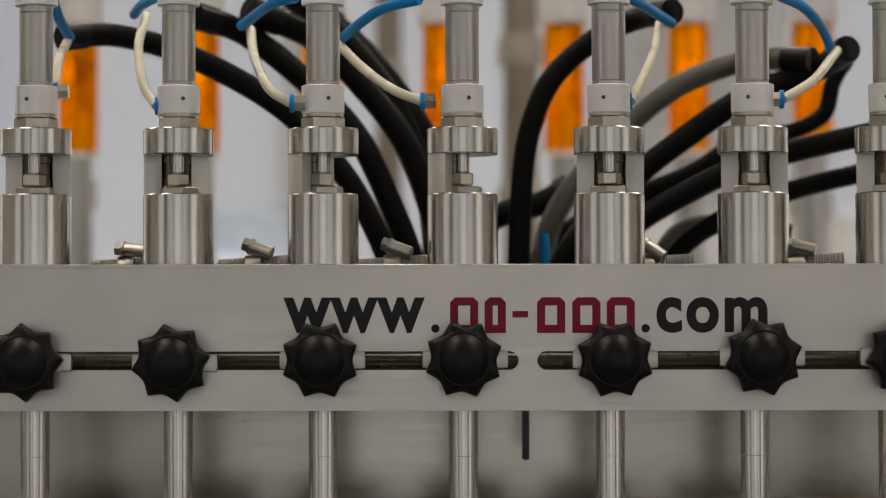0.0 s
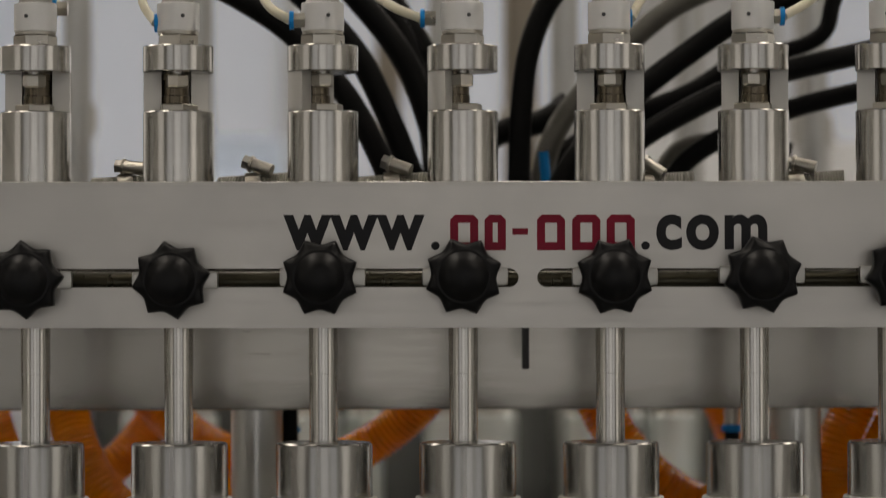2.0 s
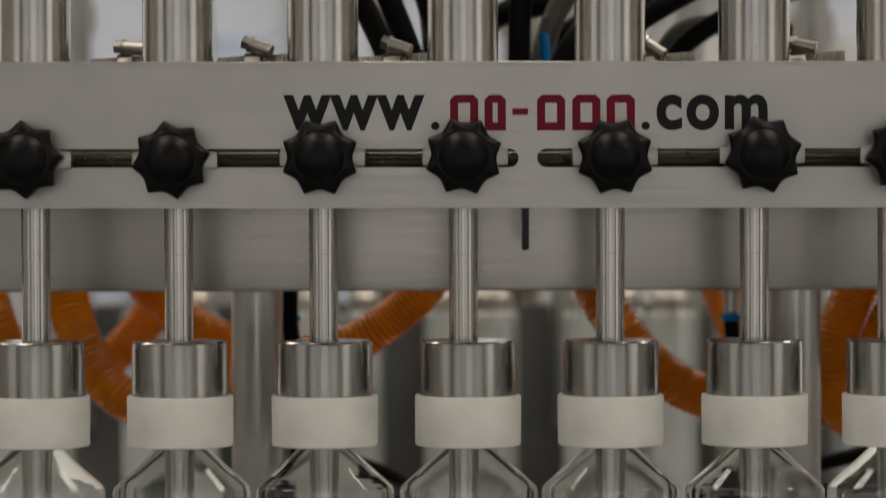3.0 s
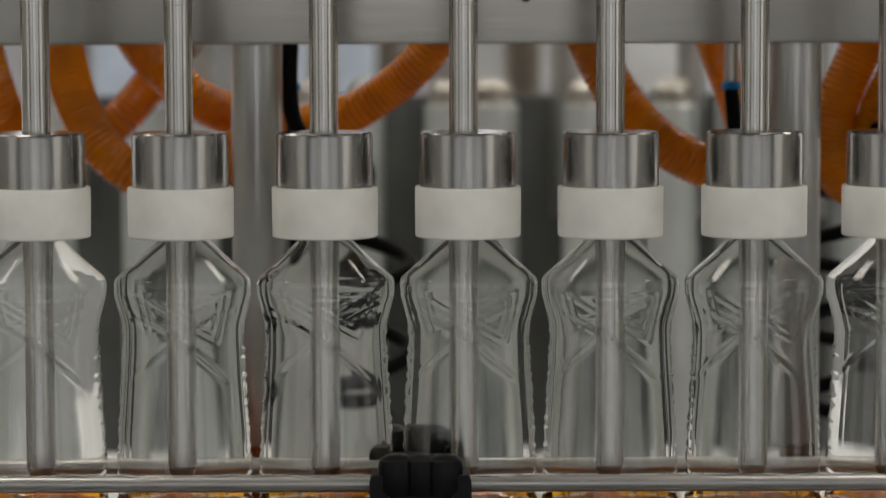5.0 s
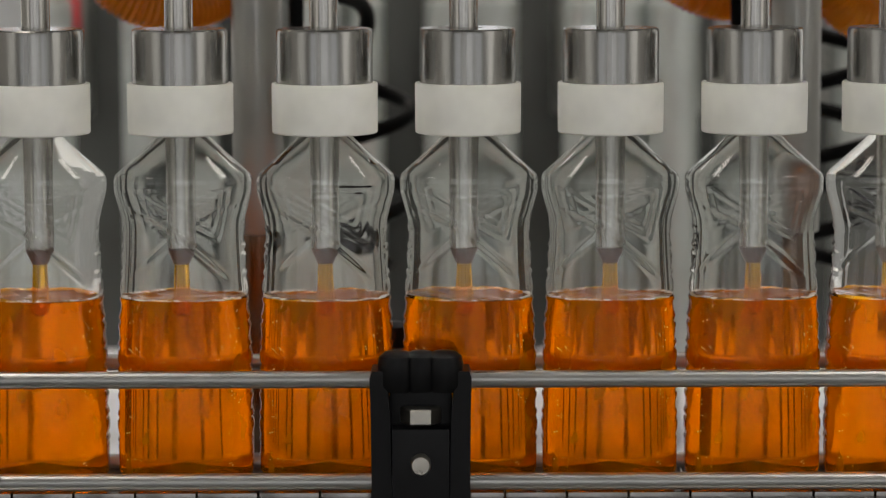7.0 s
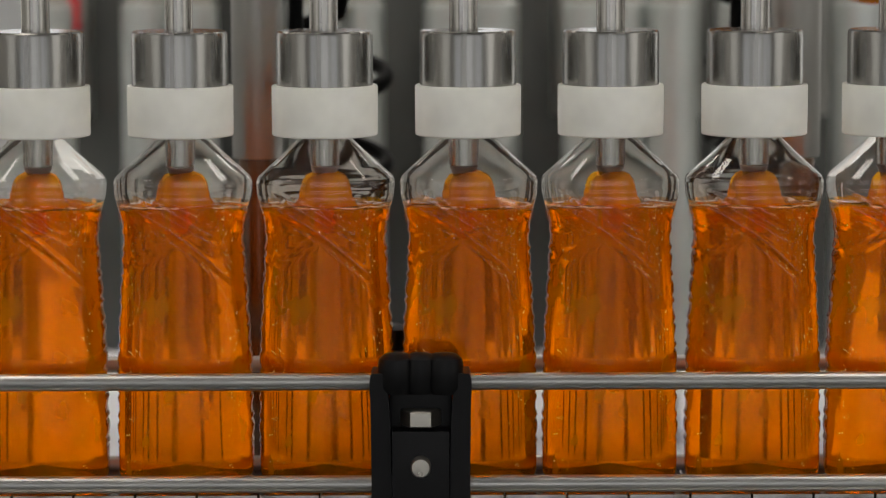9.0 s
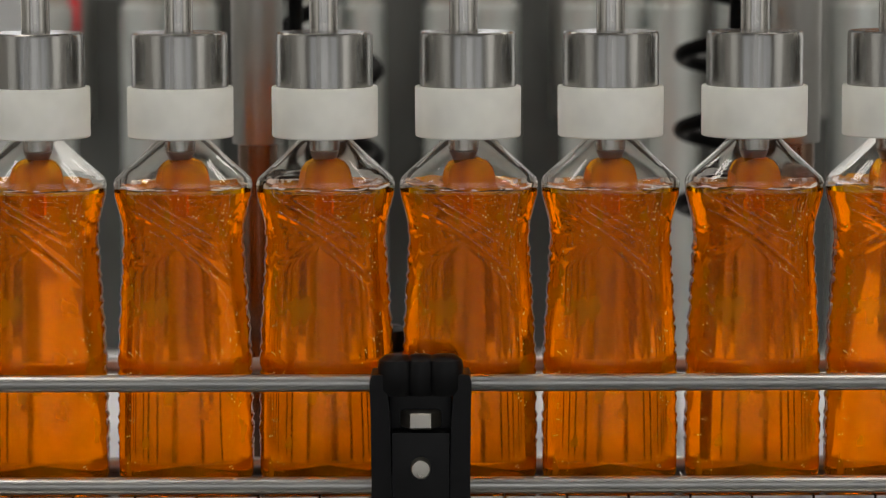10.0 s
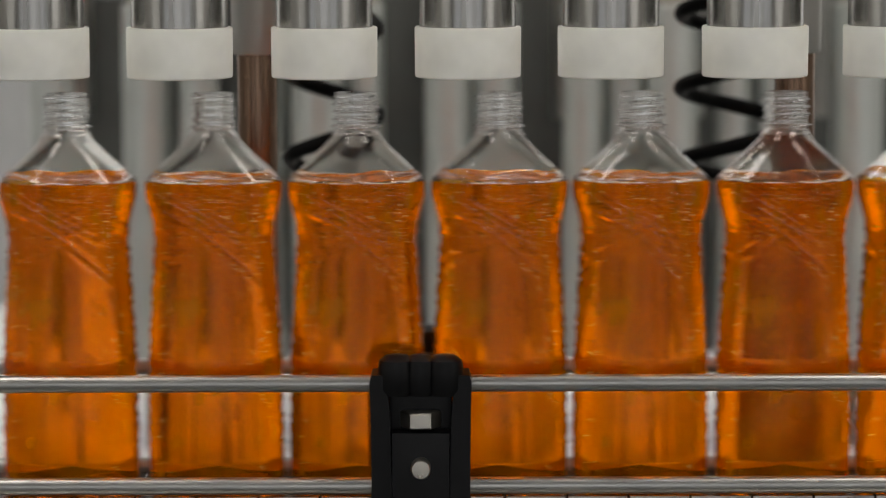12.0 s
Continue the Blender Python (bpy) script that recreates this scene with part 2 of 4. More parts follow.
def block(x0, x1, y0, y1, z0, z1, bevel=0.001, bm=None, m=None):
    bm = bm or bmesh.new()
    mid = Vector(((x0 + x1) / 2, (y0 + y1) / 2, (z0 + z1) / 2))
    h = Vector(((x1 - x0) / 2, (y1 - y0) / 2, (z1 - z0) / 2))
    res = bmesh.ops.create_cube(bm, size=1)
    for v in res["verts"]:
        v.co = Vector((v.co.x * 2 * h.x, v.co.y * 2 * h.y, v.co.z * 2 * h.z)) + mid
    if bevel > 0:
        edges = {e for v in res["verts"] for e in v.link_edges}
        out = bmesh.ops.bevel(bm, geom=list(edges), offset=bevel, segments=2, profile=0.7, affect="EDGES")
    if m is not None:
        bmesh.ops.transform(bm, matrix=m, verts=bm.verts)
    return bm


def smooth_path(points, steps=14):
    """A Catmull-Rom line through the points."""
    pts = [Vector(p) for p in points]
    pts = [pts[0] * 2 - pts[1]] + pts + [pts[-1] * 2 - pts[-2]]
    out = []
    for i in range(1, len(pts) - 2):
        p0, p1, p2, p3 = pts[i - 1:i + 3]
        for s in range(steps):
            t = s / steps
            out.append(0.5 * ((2 * p1) + (p2 - p0) * t + (2 * p0 - 5 * p1 + 4 * p2 - p3) * t * t + (3 * p1 - p0 - 3 * p2 + p3) * t ** 3))
    out.append(pts[-2])
    return out


def pipe(path, radius, seg=16, rib=0.0, pitch=0.006, bm=None):
    """A tube along a line, with ribs wound round it where rib is given."""
    bm = bm or bmesh.new()
    pts = [Vector(p) for p in path]
    if rib > 0:
        dense, step = [], pitch / 4
        for a, b in zip(pts, pts[1:]):
            n = max(1, round((b - a).length / step))
            dense += [a.lerp(b, i / n) for i in range(n)]
        pts = dense + [pts[-1]]
    up = Vector((0, 1, 0.01)).normalized()
    rings, run = [], 0.0
    for i, p in enumerate(pts):
        d = (pts[min(i + 1, len(pts) - 1)] - pts[max(i - 1, 0)]).normalized()
        up = (up - d * up.dot(d)).normalized()
        side = d.cross(up)
        if i:
            run += (p - pts[i - 1]).length
        r = radius + rib * math.cos(2 * math.pi * run / pitch)
        rings.append([bm.verts.new(p + (up * math.cos(a) + side * math.sin(a)) * r) for a in (2 * math.pi * k / seg for k in range(seg))])
    for a, b in zip(rings, rings[1:]):
        ring_faces(bm, a, b)
    bm.faces.new(rings[0][::-1])
    bm.faces.new(rings[-1])
    return bm


def ngon(n, r, turn=0.0):
    return [(r * math.cos(2 * math.pi * i / n + turn), r * math.sin(2 * math.pi * i / n + turn)) for i in range(n)]


# ---- the hall ----
def build_hall():
    setting("floor", block(-3.6, 3.6, -4.7, 5.2, -0.1, 0, 0), floor_epoxy, "grey epoxy floor of the factory hall", "floor")
    setting("ceiling", block(-3.6, 3.6, -4.7, 5.2, 3.5, 3.6, 0), ceiling_paint, "pale painted hall ceiling", "ceiling")
    for name, x in (("wall_west", -3.6), ("wall_east", 3.5)):
        setting(name, block(x, x + 0.1, -4.7, 5.2, 0, 3.5, 0), dim_wall_paint, "beige painted side wall of the hall", "wall")
    # The windows behind the camera are unseen, laid out to suit the steel's reflections.
    for name, y, wins, w, z0, z1 in (("wall_south", -4.6, (-2.0, 0.1, 2.1), 1.75, 0.06, 2.7), ("wall_north", 5.05, (-0.35, 1.55), 1.6, 1.25, 2.65)):
        bm = bmesh.new()
        xs = [-3.5]
        for c in wins:
            xs += [c - w / 2, c + w / 2]
        xs.append(3.5)
        for i in range(0, len(xs), 2):
            block(xs[i], xs[i + 1], y, y + 0.12, 0, 3.5, 0, bm)
        for c in wins:
            block(c - w / 2, c + w / 2, y, y + 0.12, 0, z0, 0, bm)
            block(c - w / 2, c + w / 2, y, y + 0.12, z1, 3.5, 0, bm)
        setting(name, bm, wall_paint if y > 0 else dim_wall_paint, "painted wall with window openings", "wall")
        for c in wins:
            win = tagged(new("window_1"), "white framed window with bright daylight outside", "window", kind="structure")
            fr = bmesh.new()
            for x0, x1, a, b in ((c - w / 2, c - w / 2 + 0.06, z0, z1), (c + w / 2 - 0.06, c + w / 2, z0, z1), (c - 0.03, c + 0.03, z0 + 0.06, z1 - 0.06)):
                block(x0, x1, y + 0.02, y + 0.09, a, b, 0.004, fr)
            for a, b in ((z0, z0 + 0.06), (z1 - 0.06, z1)):
                block(c - w / 2 + 0.06, c + w / 2 - 0.06, y + 0.02, y + 0.09, a, b, 0.004, fr)
            part("window_frame", fr, white_panel, win)
        back = block(-3.5, 3.5, y + (0.6 if y > 0 else -0.6), y + (0.62 if y > 0 else -0.58), 0, 3.5, 0)
        setting("backdrop", back, sky_glow, "plain bright daylight outside the windows", "backdrop")
    # Unseen ceiling lights, assumed here to light the machine from above.
    lamps = [(-1.7, -1.9), (1.7, -1.9), (-0.9, -0.2), (0.9, -0.2), (-1.6, 1.9), (0.0, 1.9), (1.6, 1.9)]
    first = None
    for x, y in lamps:
        m = pose(x, y, 3.38)
        if first is None:
            first = thing("assumed_ceiling_light", "assumed white rectangular ceiling light, out of view, switched on", "ceiling light", "ceiling lights", m)
            part("frame", block(-0.32, 0.32, -0.65, 0.65, 0.0, 0.10, 0.01), white_panel, first)
            part("diffuser", block(-0.30, 0.30, -0.62, 0.62, -0.012, -0.001, 0.002), lamp_glow, first)
        else:
            copy_thing(first, m)


build_hall()
XS = (-0.2527, -0.1640, -0.0742, 0.0125, 0.1036, 0.1930, 0.2785)      # filling stations
BX = (-0.2537, -0.1626, -0.0737, 0.0155, 0.1037, 0.1933, 0.2815)      # bottles under them
# Control points of the hoses and tubes: radius, then the bends.
BLACK_HOSES = (
    (0.0068, ((-0.249, 0.100, 1.494), (-0.220, 0.130, 1.499), (-0.182, 0.130, 1.490), (-0.144, 0.130, 1.473), (-0.107, 0.130, 1.450), (-0.081, 0.130, 1.424), (-0.058, 0.130, 1.394), (-0.035, 0.130, 1.345), (-0.032, 0.130, 1.311))),
    (0.0072, ((-0.165, 0.120, 1.511), (-0.135, 0.150, 1.503), (-0.100, 0.150, 1.477), (-0.062, 0.150, 1.439), (-0.040, 0.150, 1.399), (-0.019, 0.150, 1.345), (-0.013, 0.150, 1.311))),
    (0.0075, ((-0.130, 0.140, 1.517), (-0.086, 0.170, 1.500), (-0.055, 0.170, 1.469), (-0.028, 0.170, 1.434), (-0.013, 0.170, 1.400), (0.002, 0.170, 1.346), (0.006, 0.170, 1.312))),
    (0.0066, ((0.151, 0.100, 1.510), (0.128, 0.150, 1.510), (0.101, 0.150, 1.496), (0.074, 0.150, 1.471), (0.059, 0.150, 1.437), (0.053, 0.150, 1.395), (0.051, 0.150, 1.342), (0.050, 0.150, 1.311))),
    (0.0066, ((0.248, 0.140, 1.482), (0.210, 0.170, 1.485), (0.171, 0.170, 1.473), (0.141, 0.170, 1.454), (0.114, 0.170, 1.427), (0.083, 0.170, 1.392), (0.069, 0.170, 1.358), (0.064, 0.170, 1.312))),
    (0.0070, ((0.266, 0.100, 1.485), (0.249, 0.150, 1.475), (0.207, 0.150, 1.460), (0.166, 0.150, 1.433), (0.131, 0.150, 1.406), (0.097, 0.150, 1.372), (0.078, 0.150, 1.342), (0.072, 0.150, 1.311))),
    (0.0068, ((0.324, 0.140, 1.442), (0.293, 0.140, 1.434), (0.252, 0.140, 1.425), (0.206, 0.140, 1.413), (0.165, 0.140, 1.394), (0.127, 0.140, 1.371), (0.097, 0.140, 1.341), (0.081, 0.140, 1.311))),
    (0.0060, ((0.328, 0.170, 1.417), (0.298, 0.170, 1.411), (0.236, 0.170, 1.396), (0.190, 0.170, 1.377), (0.159, 0.170, 1.354), (0.144, 0.170, 1.319))),
    (0.0085, ((-0.087, 0.200, 1.523), (-0.056, 0.200, 1.495), (-0.025, 0.200, 1.456), (-0.005, 0.200, 1.417), (0.006, 0.200, 1.374), (0.010, 0.200, 1.312))),
    (0.0070, ((-0.110, 0.190, 1.537), (-0.071, 0.190, 1.506), (-0.036, 0.190, 1.463), (-0.017, 0.190, 1.421), (-0.007, 0.190, 1.374), (-0.005, 0.190, 1.312))),
    (0.0075, ((0.088, 0.200, 1.402), (0.069, 0.200, 1.390), (0.045, 0.200, 1.384), (0.030, 0.200, 1.374), (0.022, 0.200, 1.343), (0.020, 0.200, 1.312))),
    (0.0072, ((0.208, 0.190, 1.432), (0.173, 0.190, 1.409), (0.134, 0.190, 1.393), (0.095, 0.190, 1.374), (0.068, 0.190, 1.351), (0.056, 0.190, 1.312))),
    (0.0060, ((0.239, 0.200, 1.367), (0.201, 0.200, 1.374), (0.170, 0.200, 1.373), (0.154, 0.200, 1.359), (0.142, 0.200, 1.328))),
    (0.0050, ((0.278, 0.190, 1.490), (0.268, 0.190, 1.471), (0.263, 0.190, 1.452), (0.250, 0.190, 1.442), (0.231, 0.190, 1.436))),
)
BLUE_TUBES = (
    (0.0034, ((-0.247, 0.030, 1.513), (-0.245, 0.050, 1.501), (-0.243, 0.090, 1.493))),
    (0.0034, ((-0.181, 0.020, 1.510), (-0.192, 0.050, 1.509), (-0.201, 0.090, 1.508))),
    (0.0034, ((-0.092, 0.020, 1.510), (-0.109, 0.040, 1.508), (-0.131, 0.090, 1.500))),
    (0.0034, ((-0.014, 0.000, 1.506), (-0.037, 0.020, 1.503), (-0.052, 0.040, 1.496), (-0.064, 0.070, 1.490))),
    (0.0034, ((0.116, 0.020, 1.510), (0.132, 0.050, 1.506), (0.150, 0.090, 1.501))),
    (0.0034, ((0.210, 0.000, 1.508), (0.229, 0.030, 1.504), (0.244, 0.060, 1.495), (0.254, 0.090, 1.484))),
    (0.0035, ((0.068, 0.160, 1.367), (0.069, 0.160, 1.357), (0.070, 0.160, 1.344))),
)
CREAM_TUBES = (
    (0.0030, ((-0.244, 0.090, 1.492), (-0.245, 0.050, 1.474), (-0.244, 0.020, 1.451))),
    (0.0030, ((-0.193, 0.090, 1.507), (-0.194, 0.050, 1.483), (-0.188, 0.020, 1.455), (-0.178, 0.000, 1.440))),
    (0.0030, ((-0.125, 0.090, 1.498), (-0.120, 0.050, 1.476), (-0.108, 0.000, 1.451), (-0.094, -0.005, 1.441))),
    (0.0030, ((-0.067, 0.070, 1.486), (-0.050, 0.040, 1.467), (-0.031, 0.000, 1.450), (-0.013, -0.005, 1.442))),
    (0.0030, ((0.142, 0.090, 1.501), (0.134, 0.050, 1.474), (0.118, 0.010, 1.443))),
    (0.0030, ((0.258, 0.090, 1.483), (0.235, 0.030, 1.458), (0.212, 0.000, 1.443))),
)
AMBER_HOSES = (
    (0.0145, ((-0.278, 0.240, 1.288), (-0.266, 0.220, 1.242), (-0.250, 0.200, 1.191), (-0.224, 0.190, 1.155), (-0.188, 0.200, 1.141), (-0.151, 0.230, 1.151), (-0.126, 0.260, 1.185))),
    (0.0145, ((-0.238, 0.270, 1.280), (-0.213, 0.260, 1.233), (-0.180, 0.250, 1.201), (-0.154, 0.270, 1.185), (-0.116, 0.300, 1.177))),
    (0.0135, ((-0.186, 0.320, 1.240), (-0.211, 0.300, 1.204), (-0.237, 0.290, 1.176), (-0.272, 0.310, 1.158))),
    (0.0145, ((-0.322, 0.220, 1.242), (-0.311, 0.220, 1.202), (-0.305, 0.240, 1.174))),
    (0.0135, ((0.014, 0.200, 1.276), (-0.007, 0.200, 1.234), (-0.033, 0.210, 1.207), (-0.064, 0.220, 1.187), (-0.097, 0.250, 1.177))),
    (0.0150, ((0.088, 0.220, 1.276), (0.100, 0.210, 1.238), (0.123, 0.200, 1.195), (0.154, 0.200, 1.164), (0.190, 0.210, 1.148), (0.232, 0.240, 1.150))),
    (0.0130, ((0.181, 0.280, 1.272), (0.194, 0.280, 1.232), (0.212, 0.280, 1.184), (0.227, 0.300, 1.142))),
    (0.0150, ((0.308, 0.200, 1.273), (0.289, 0.200, 1.234), (0.270, 0.200, 1.191), (0.267, 0.200, 1.153), (0.288, 0.210, 1.134), (0.324, 0.240, 1.134))),
    (0.0130, ((0.328, 0.180, 1.242), (0.304, 0.190, 1.203), (0.290, 0.200, 1.164))),
)
HEAD_Z = 1.34                      # top edge of the bar at the start
RISE = 0.00035


# ---- the filling heads ----
def build_heads():
    """One valve per station: air cylinder, yoke, valve body and the long filling tube."""
    made, stems = [], []
    barrel = lathe([(0, 0.105), (0.0098, 0.105), (0.0098, 0.1118), (0.0105, 0.1124), (0.0105, 0.1135), (0.0101, 0.1139), (0.0101, 0.1146), (0.0105, 0.115),
                    (0.0105, 0.157), (0.0101, 0.1574), (0.0101, 0.158), (0.0105, 0.1584), (0.0105, 0.163), (0, 0.163)])
    collar = lathe([(0, 0.0945), (0.0128, 0.0945), (0.0133, 0.095), (0.0133, 0.1117), (0.0128, 0.1122), (0.0108, 0.1122), (0, 0.1122)])
    neck = lathe([(0, 0.0925), (0.0127, 0.0925), (0.0127, 0.0945), (0, 0.0945)])
    head_cap = lathe([(0, 0.1622), (0.0128, 0.1622), (0.0133, 0.1627), (0.0133, 0.195), (0.0128, 0.1955), (0, 0.1955)])
    flange = rod(0.0220, 0.0688, 0.0853, 0.0007, 64)
    body = rod(0.0220, -0.084, 0.0445, 0.0007, 64)
    hexa = prism(ngon(6, 0.0136, 0.35), 0.0853, 0.0927, 0.001)
    plate = prism(ngon(6, 0.0128, 0.5), 0.0445, 0.0492, 0.0008)
    nozzle = lathe([(0, -0.4159), (0.0048, -0.4159), (0.0052, -0.4153), (0.0083, -0.4079), (0.0086, -0.4069), (0.0086, -0.4062), (0, -0.4062)], 40)
    tube = lathe([(0, -0.4060), (0.0084, -0.4060), (0.0089, -0.4055), (0.0089, -0.118), (0.0091, -0.1178), (0.0091, -0.084), (0, -0.084)], 40)
    # Half a cylinder with a flat milled face and a channel for the stem.
    web, around = bmesh.new(), [(0.0216 * math.cos(radians(a)), 0.0216 * math.sin(radians(a))) for a in range(8, 173, 6)]
    around += [(-0.0100, 0.0030), (-0.0100, 0.0140), (0.0100, 0.0140), (0.0100, 0.0030)]
    lower, upper = ([web.verts.new((x, y, z)) for x, y in around] for z in (0.0446, 0.0687))
    ring_faces(web, lower, upper)
    web.faces.new(lower[::-1])
    web.faces.new(upper)
    stem = lathe([(0, 0.0), (0.0033, 0.0), (0.0033, 0.0048), (0.0040, 0.0050), (0.0040, 0.0295), (0, 0.0295)], 24)
    nut = prism(ngon(6, 0.0072, 0.2), -0.0038, 0.0038, 0.0009)
    bush = lathe([(0, 0.0493), (0.0092, 0.0493), (0.0092, 0.0545), (0.0086, 0.0550), (0.0086, 0.0640), (0.0092, 0.0645), (0.0092, 0.0686), (0, 0.0686)], 32)
    pin = rod(0.0013, 0, 0.0008, 0.0002, 12)
    meshes = {n: mesh_of(n, b, m) for n, b, m in (
        ("air_cylinder", barrel, turned), ("end_collar", collar, alu), ("neck", neck, zinc), ("top_cap", head_cap, alu), ("flange", flange, polished),
        ("valve_body", body, polished), ("lock_nut", hexa, zinc), ("hex_plate", plate, zinc), ("filling_tube", tube, polished), ("nozzle", nozzle, nozzle_steel), ("yoke", web, milled), ("bush", bush, bronze),
        ("stem", stem, polished), ("stem_nut", nut, zinc), ("set_screw", pin, dark_paint))}
    turns = (-12, 28, 66, 70, -14, -20, -12)
    for x, turn in zip(XS, turns):
        ob = thing("filling_valve", "polished stainless steel filling valve with long tube, clamped behind bar", "filling valve", "filling valves", pose(x, 0, HEAD_Z))
        for n in ("air_cylinder", "end_collar", "neck", "top_cap", "flange", "valve_body", "lock_nut", "hex_plate", "filling_tube", "nozzle", "yoke", "bush"):
            p = new(n, meshes[n])
            p.parent = ob
            if n == "yoke":
                p.matrix_basis = pose(0, 0, 0, 0, 0, turn)
            if n == "bush":
                p.matrix_basis = pose(-0.005 * math.sin(radians(turn)), 0.005 * math.cos(radians(turn)), 0)
            if n in ("lock_nut", "hex_plate"):
                p.matrix_basis = pose(0, 0, 0, 0, 0, turn * 0.7)
            if n == "end_collar":
                p["label"] = "matt white aluminium collar"
        s = new("set_screw", meshes["set_screw"])
        s.parent, s.matrix_basis = ob, pose(0.004 if x > -0.2 and x < 0.08 else -0.004, -0.0126, 0.1035, 90)
        st = new("stem", meshes["stem"])
        st.parent, st.matrix_basis = ob, pose(0, -0.0062, 0.0530)
        sn = new("stem_nut", meshes["stem_nut"])
        sn.parent, sn.matrix_basis = st, pose(0, 0, 0.0005, 0, 0, turn)
        made.append(ob)
        stems.append(st)
    return made, stems


def knob_mesh():
    """An eight-lobed star grip with a dished face and a domed centre."""
    bm = bmesh.new()
    seg, rings = 96, []
    for r, z, lobe in ((0.0150, 0.000, 0.4), (0.0205, 0.0005, 0.8), (0.0216, 0.002, 1), (0.0218, 0.009, 1), (0.0213, 0.0118, 1), (0.0195, 0.0135, 0.8), (0.0180, 0.0138, 0.4), (0.0167, 0.0146, 0.05),
                       (0.0161, 0.0150, 0), (0.0153, 0.0147, 0), (0.0147, 0.0152, 0), (0.0128, 0.0182, 0), (0.0095, 0.0208, 0), (0.0050, 0.0222, 0)):
        ring = []
        for i in range(seg):
            a = 2 * math.pi * i / seg
            k = r + lobe * 0.0025 * (0.9 - 1.7 * abs(math.sin(4 * a)) ** 1.05)
            ring.append(bm.verts.new((k * math.cos(a), k * math.sin(a), z)))
        rings.append(ring)
    for a, b in zip(rings, rings[1:]):
        ring_faces(bm, a, b)
    top = bm.verts.new((0, 0, 0.0226))
    for i in range(seg):
        bm.faces.new((rings[-1][i], rings[-1][(i + 1) % seg], top))
    bm.faces.new(rings[0][::-1])
    return bm


def build_knobs():
    grip = mesh_of("grip", knob_mesh(), black_plastic, 1.2)
    stud = mesh_of("stud", lathe([(0, -0.013), (0.0125, -0.013), (0.0125, -0.010), (0.0085, -0.0095), (0.0085, 0.001), (0, 0.001)], 32), zinc)
    clamp = mesh_of("clamp_block", block(-0.0262, 0.0262, -0.0054, 0.0054, -0.014, -0.006, 0.0026), turned)
    made = []
    for x, spin, dz in zip(XS, (4, 10, 22, 19, 24, 15, 8), (-0.001, -0.0015, 0, 0.0003, 0, 0.001, 0.001)):
        ob = thing("star_knob", "black plastic eight-lobed star knob screwed into the bar's slot", "knob", "clamping knobs", pose(x, -0.0445, 1.2815 + dz, 90))
        for n, me, m in (("grip", grip, pose(0, 0, 0, 0, 0, spin)), ("stud", stud, pose(0, 0, 0)), ("clamp_block", clamp, pose(0.001, 0, 0.0))):
            p = new(n, me)
            p.parent, p.matrix_basis = ob, m
        made.append(ob)
    return made


def extrude_xz(poly, y0, y1, bm):
    a = [bm.verts.new((x, y0, z)) for x, z in poly]
    b = [bm.verts.new((x, y1, z)) for x, z in poly]
    ring_faces(bm, a, b)
    bm.faces.new(a)
    bm.faces.new(b[::-1])


def text_part(name, body, x0, x1, z0, z1, material, parent, label):
    """Painted lettering in the built-in font, fitted to its width and height."""
    cu = bpy.data.curves.new(name, "FONT")
    cu.body, cu.size, cu.offset, cu.extrude, cu.space_character = body, 1.0, 0.034, 0.0, 1.14
    tmp = bpy.data.objects.new(name, cu)
    scene.collection.objects.link(tmp)
    bpy.context.view_layer.update()
    me = bpy.data.meshes.new_from_object(tmp.evaluated_get(bpy.context.evaluated_depsgraph_get()))
    bpy.data.objects.remove(tmp)
    co = [v.co.copy() for v in me.vertices]
    ax, bx = min(c.x for c in co), max(c.x for c in co)
    az, bz = min(c.y for c in co), max(c.y for c in co)
    for v, c in zip(me.vertices, co):
        v.co = Vector((x0 + (c.x - ax) / (bx - ax) * (x1 - x0), 0, z0 + (c.y - az) / (bz - az) * (z1 - z0)))
    me.materials.clear()
    me.materials.append(material)
    ob = new(name, me)
    ob.parent, ob.matrix_basis = parent, pose(0, -0.0313, 0)
    ob["label"] = label
    return ob


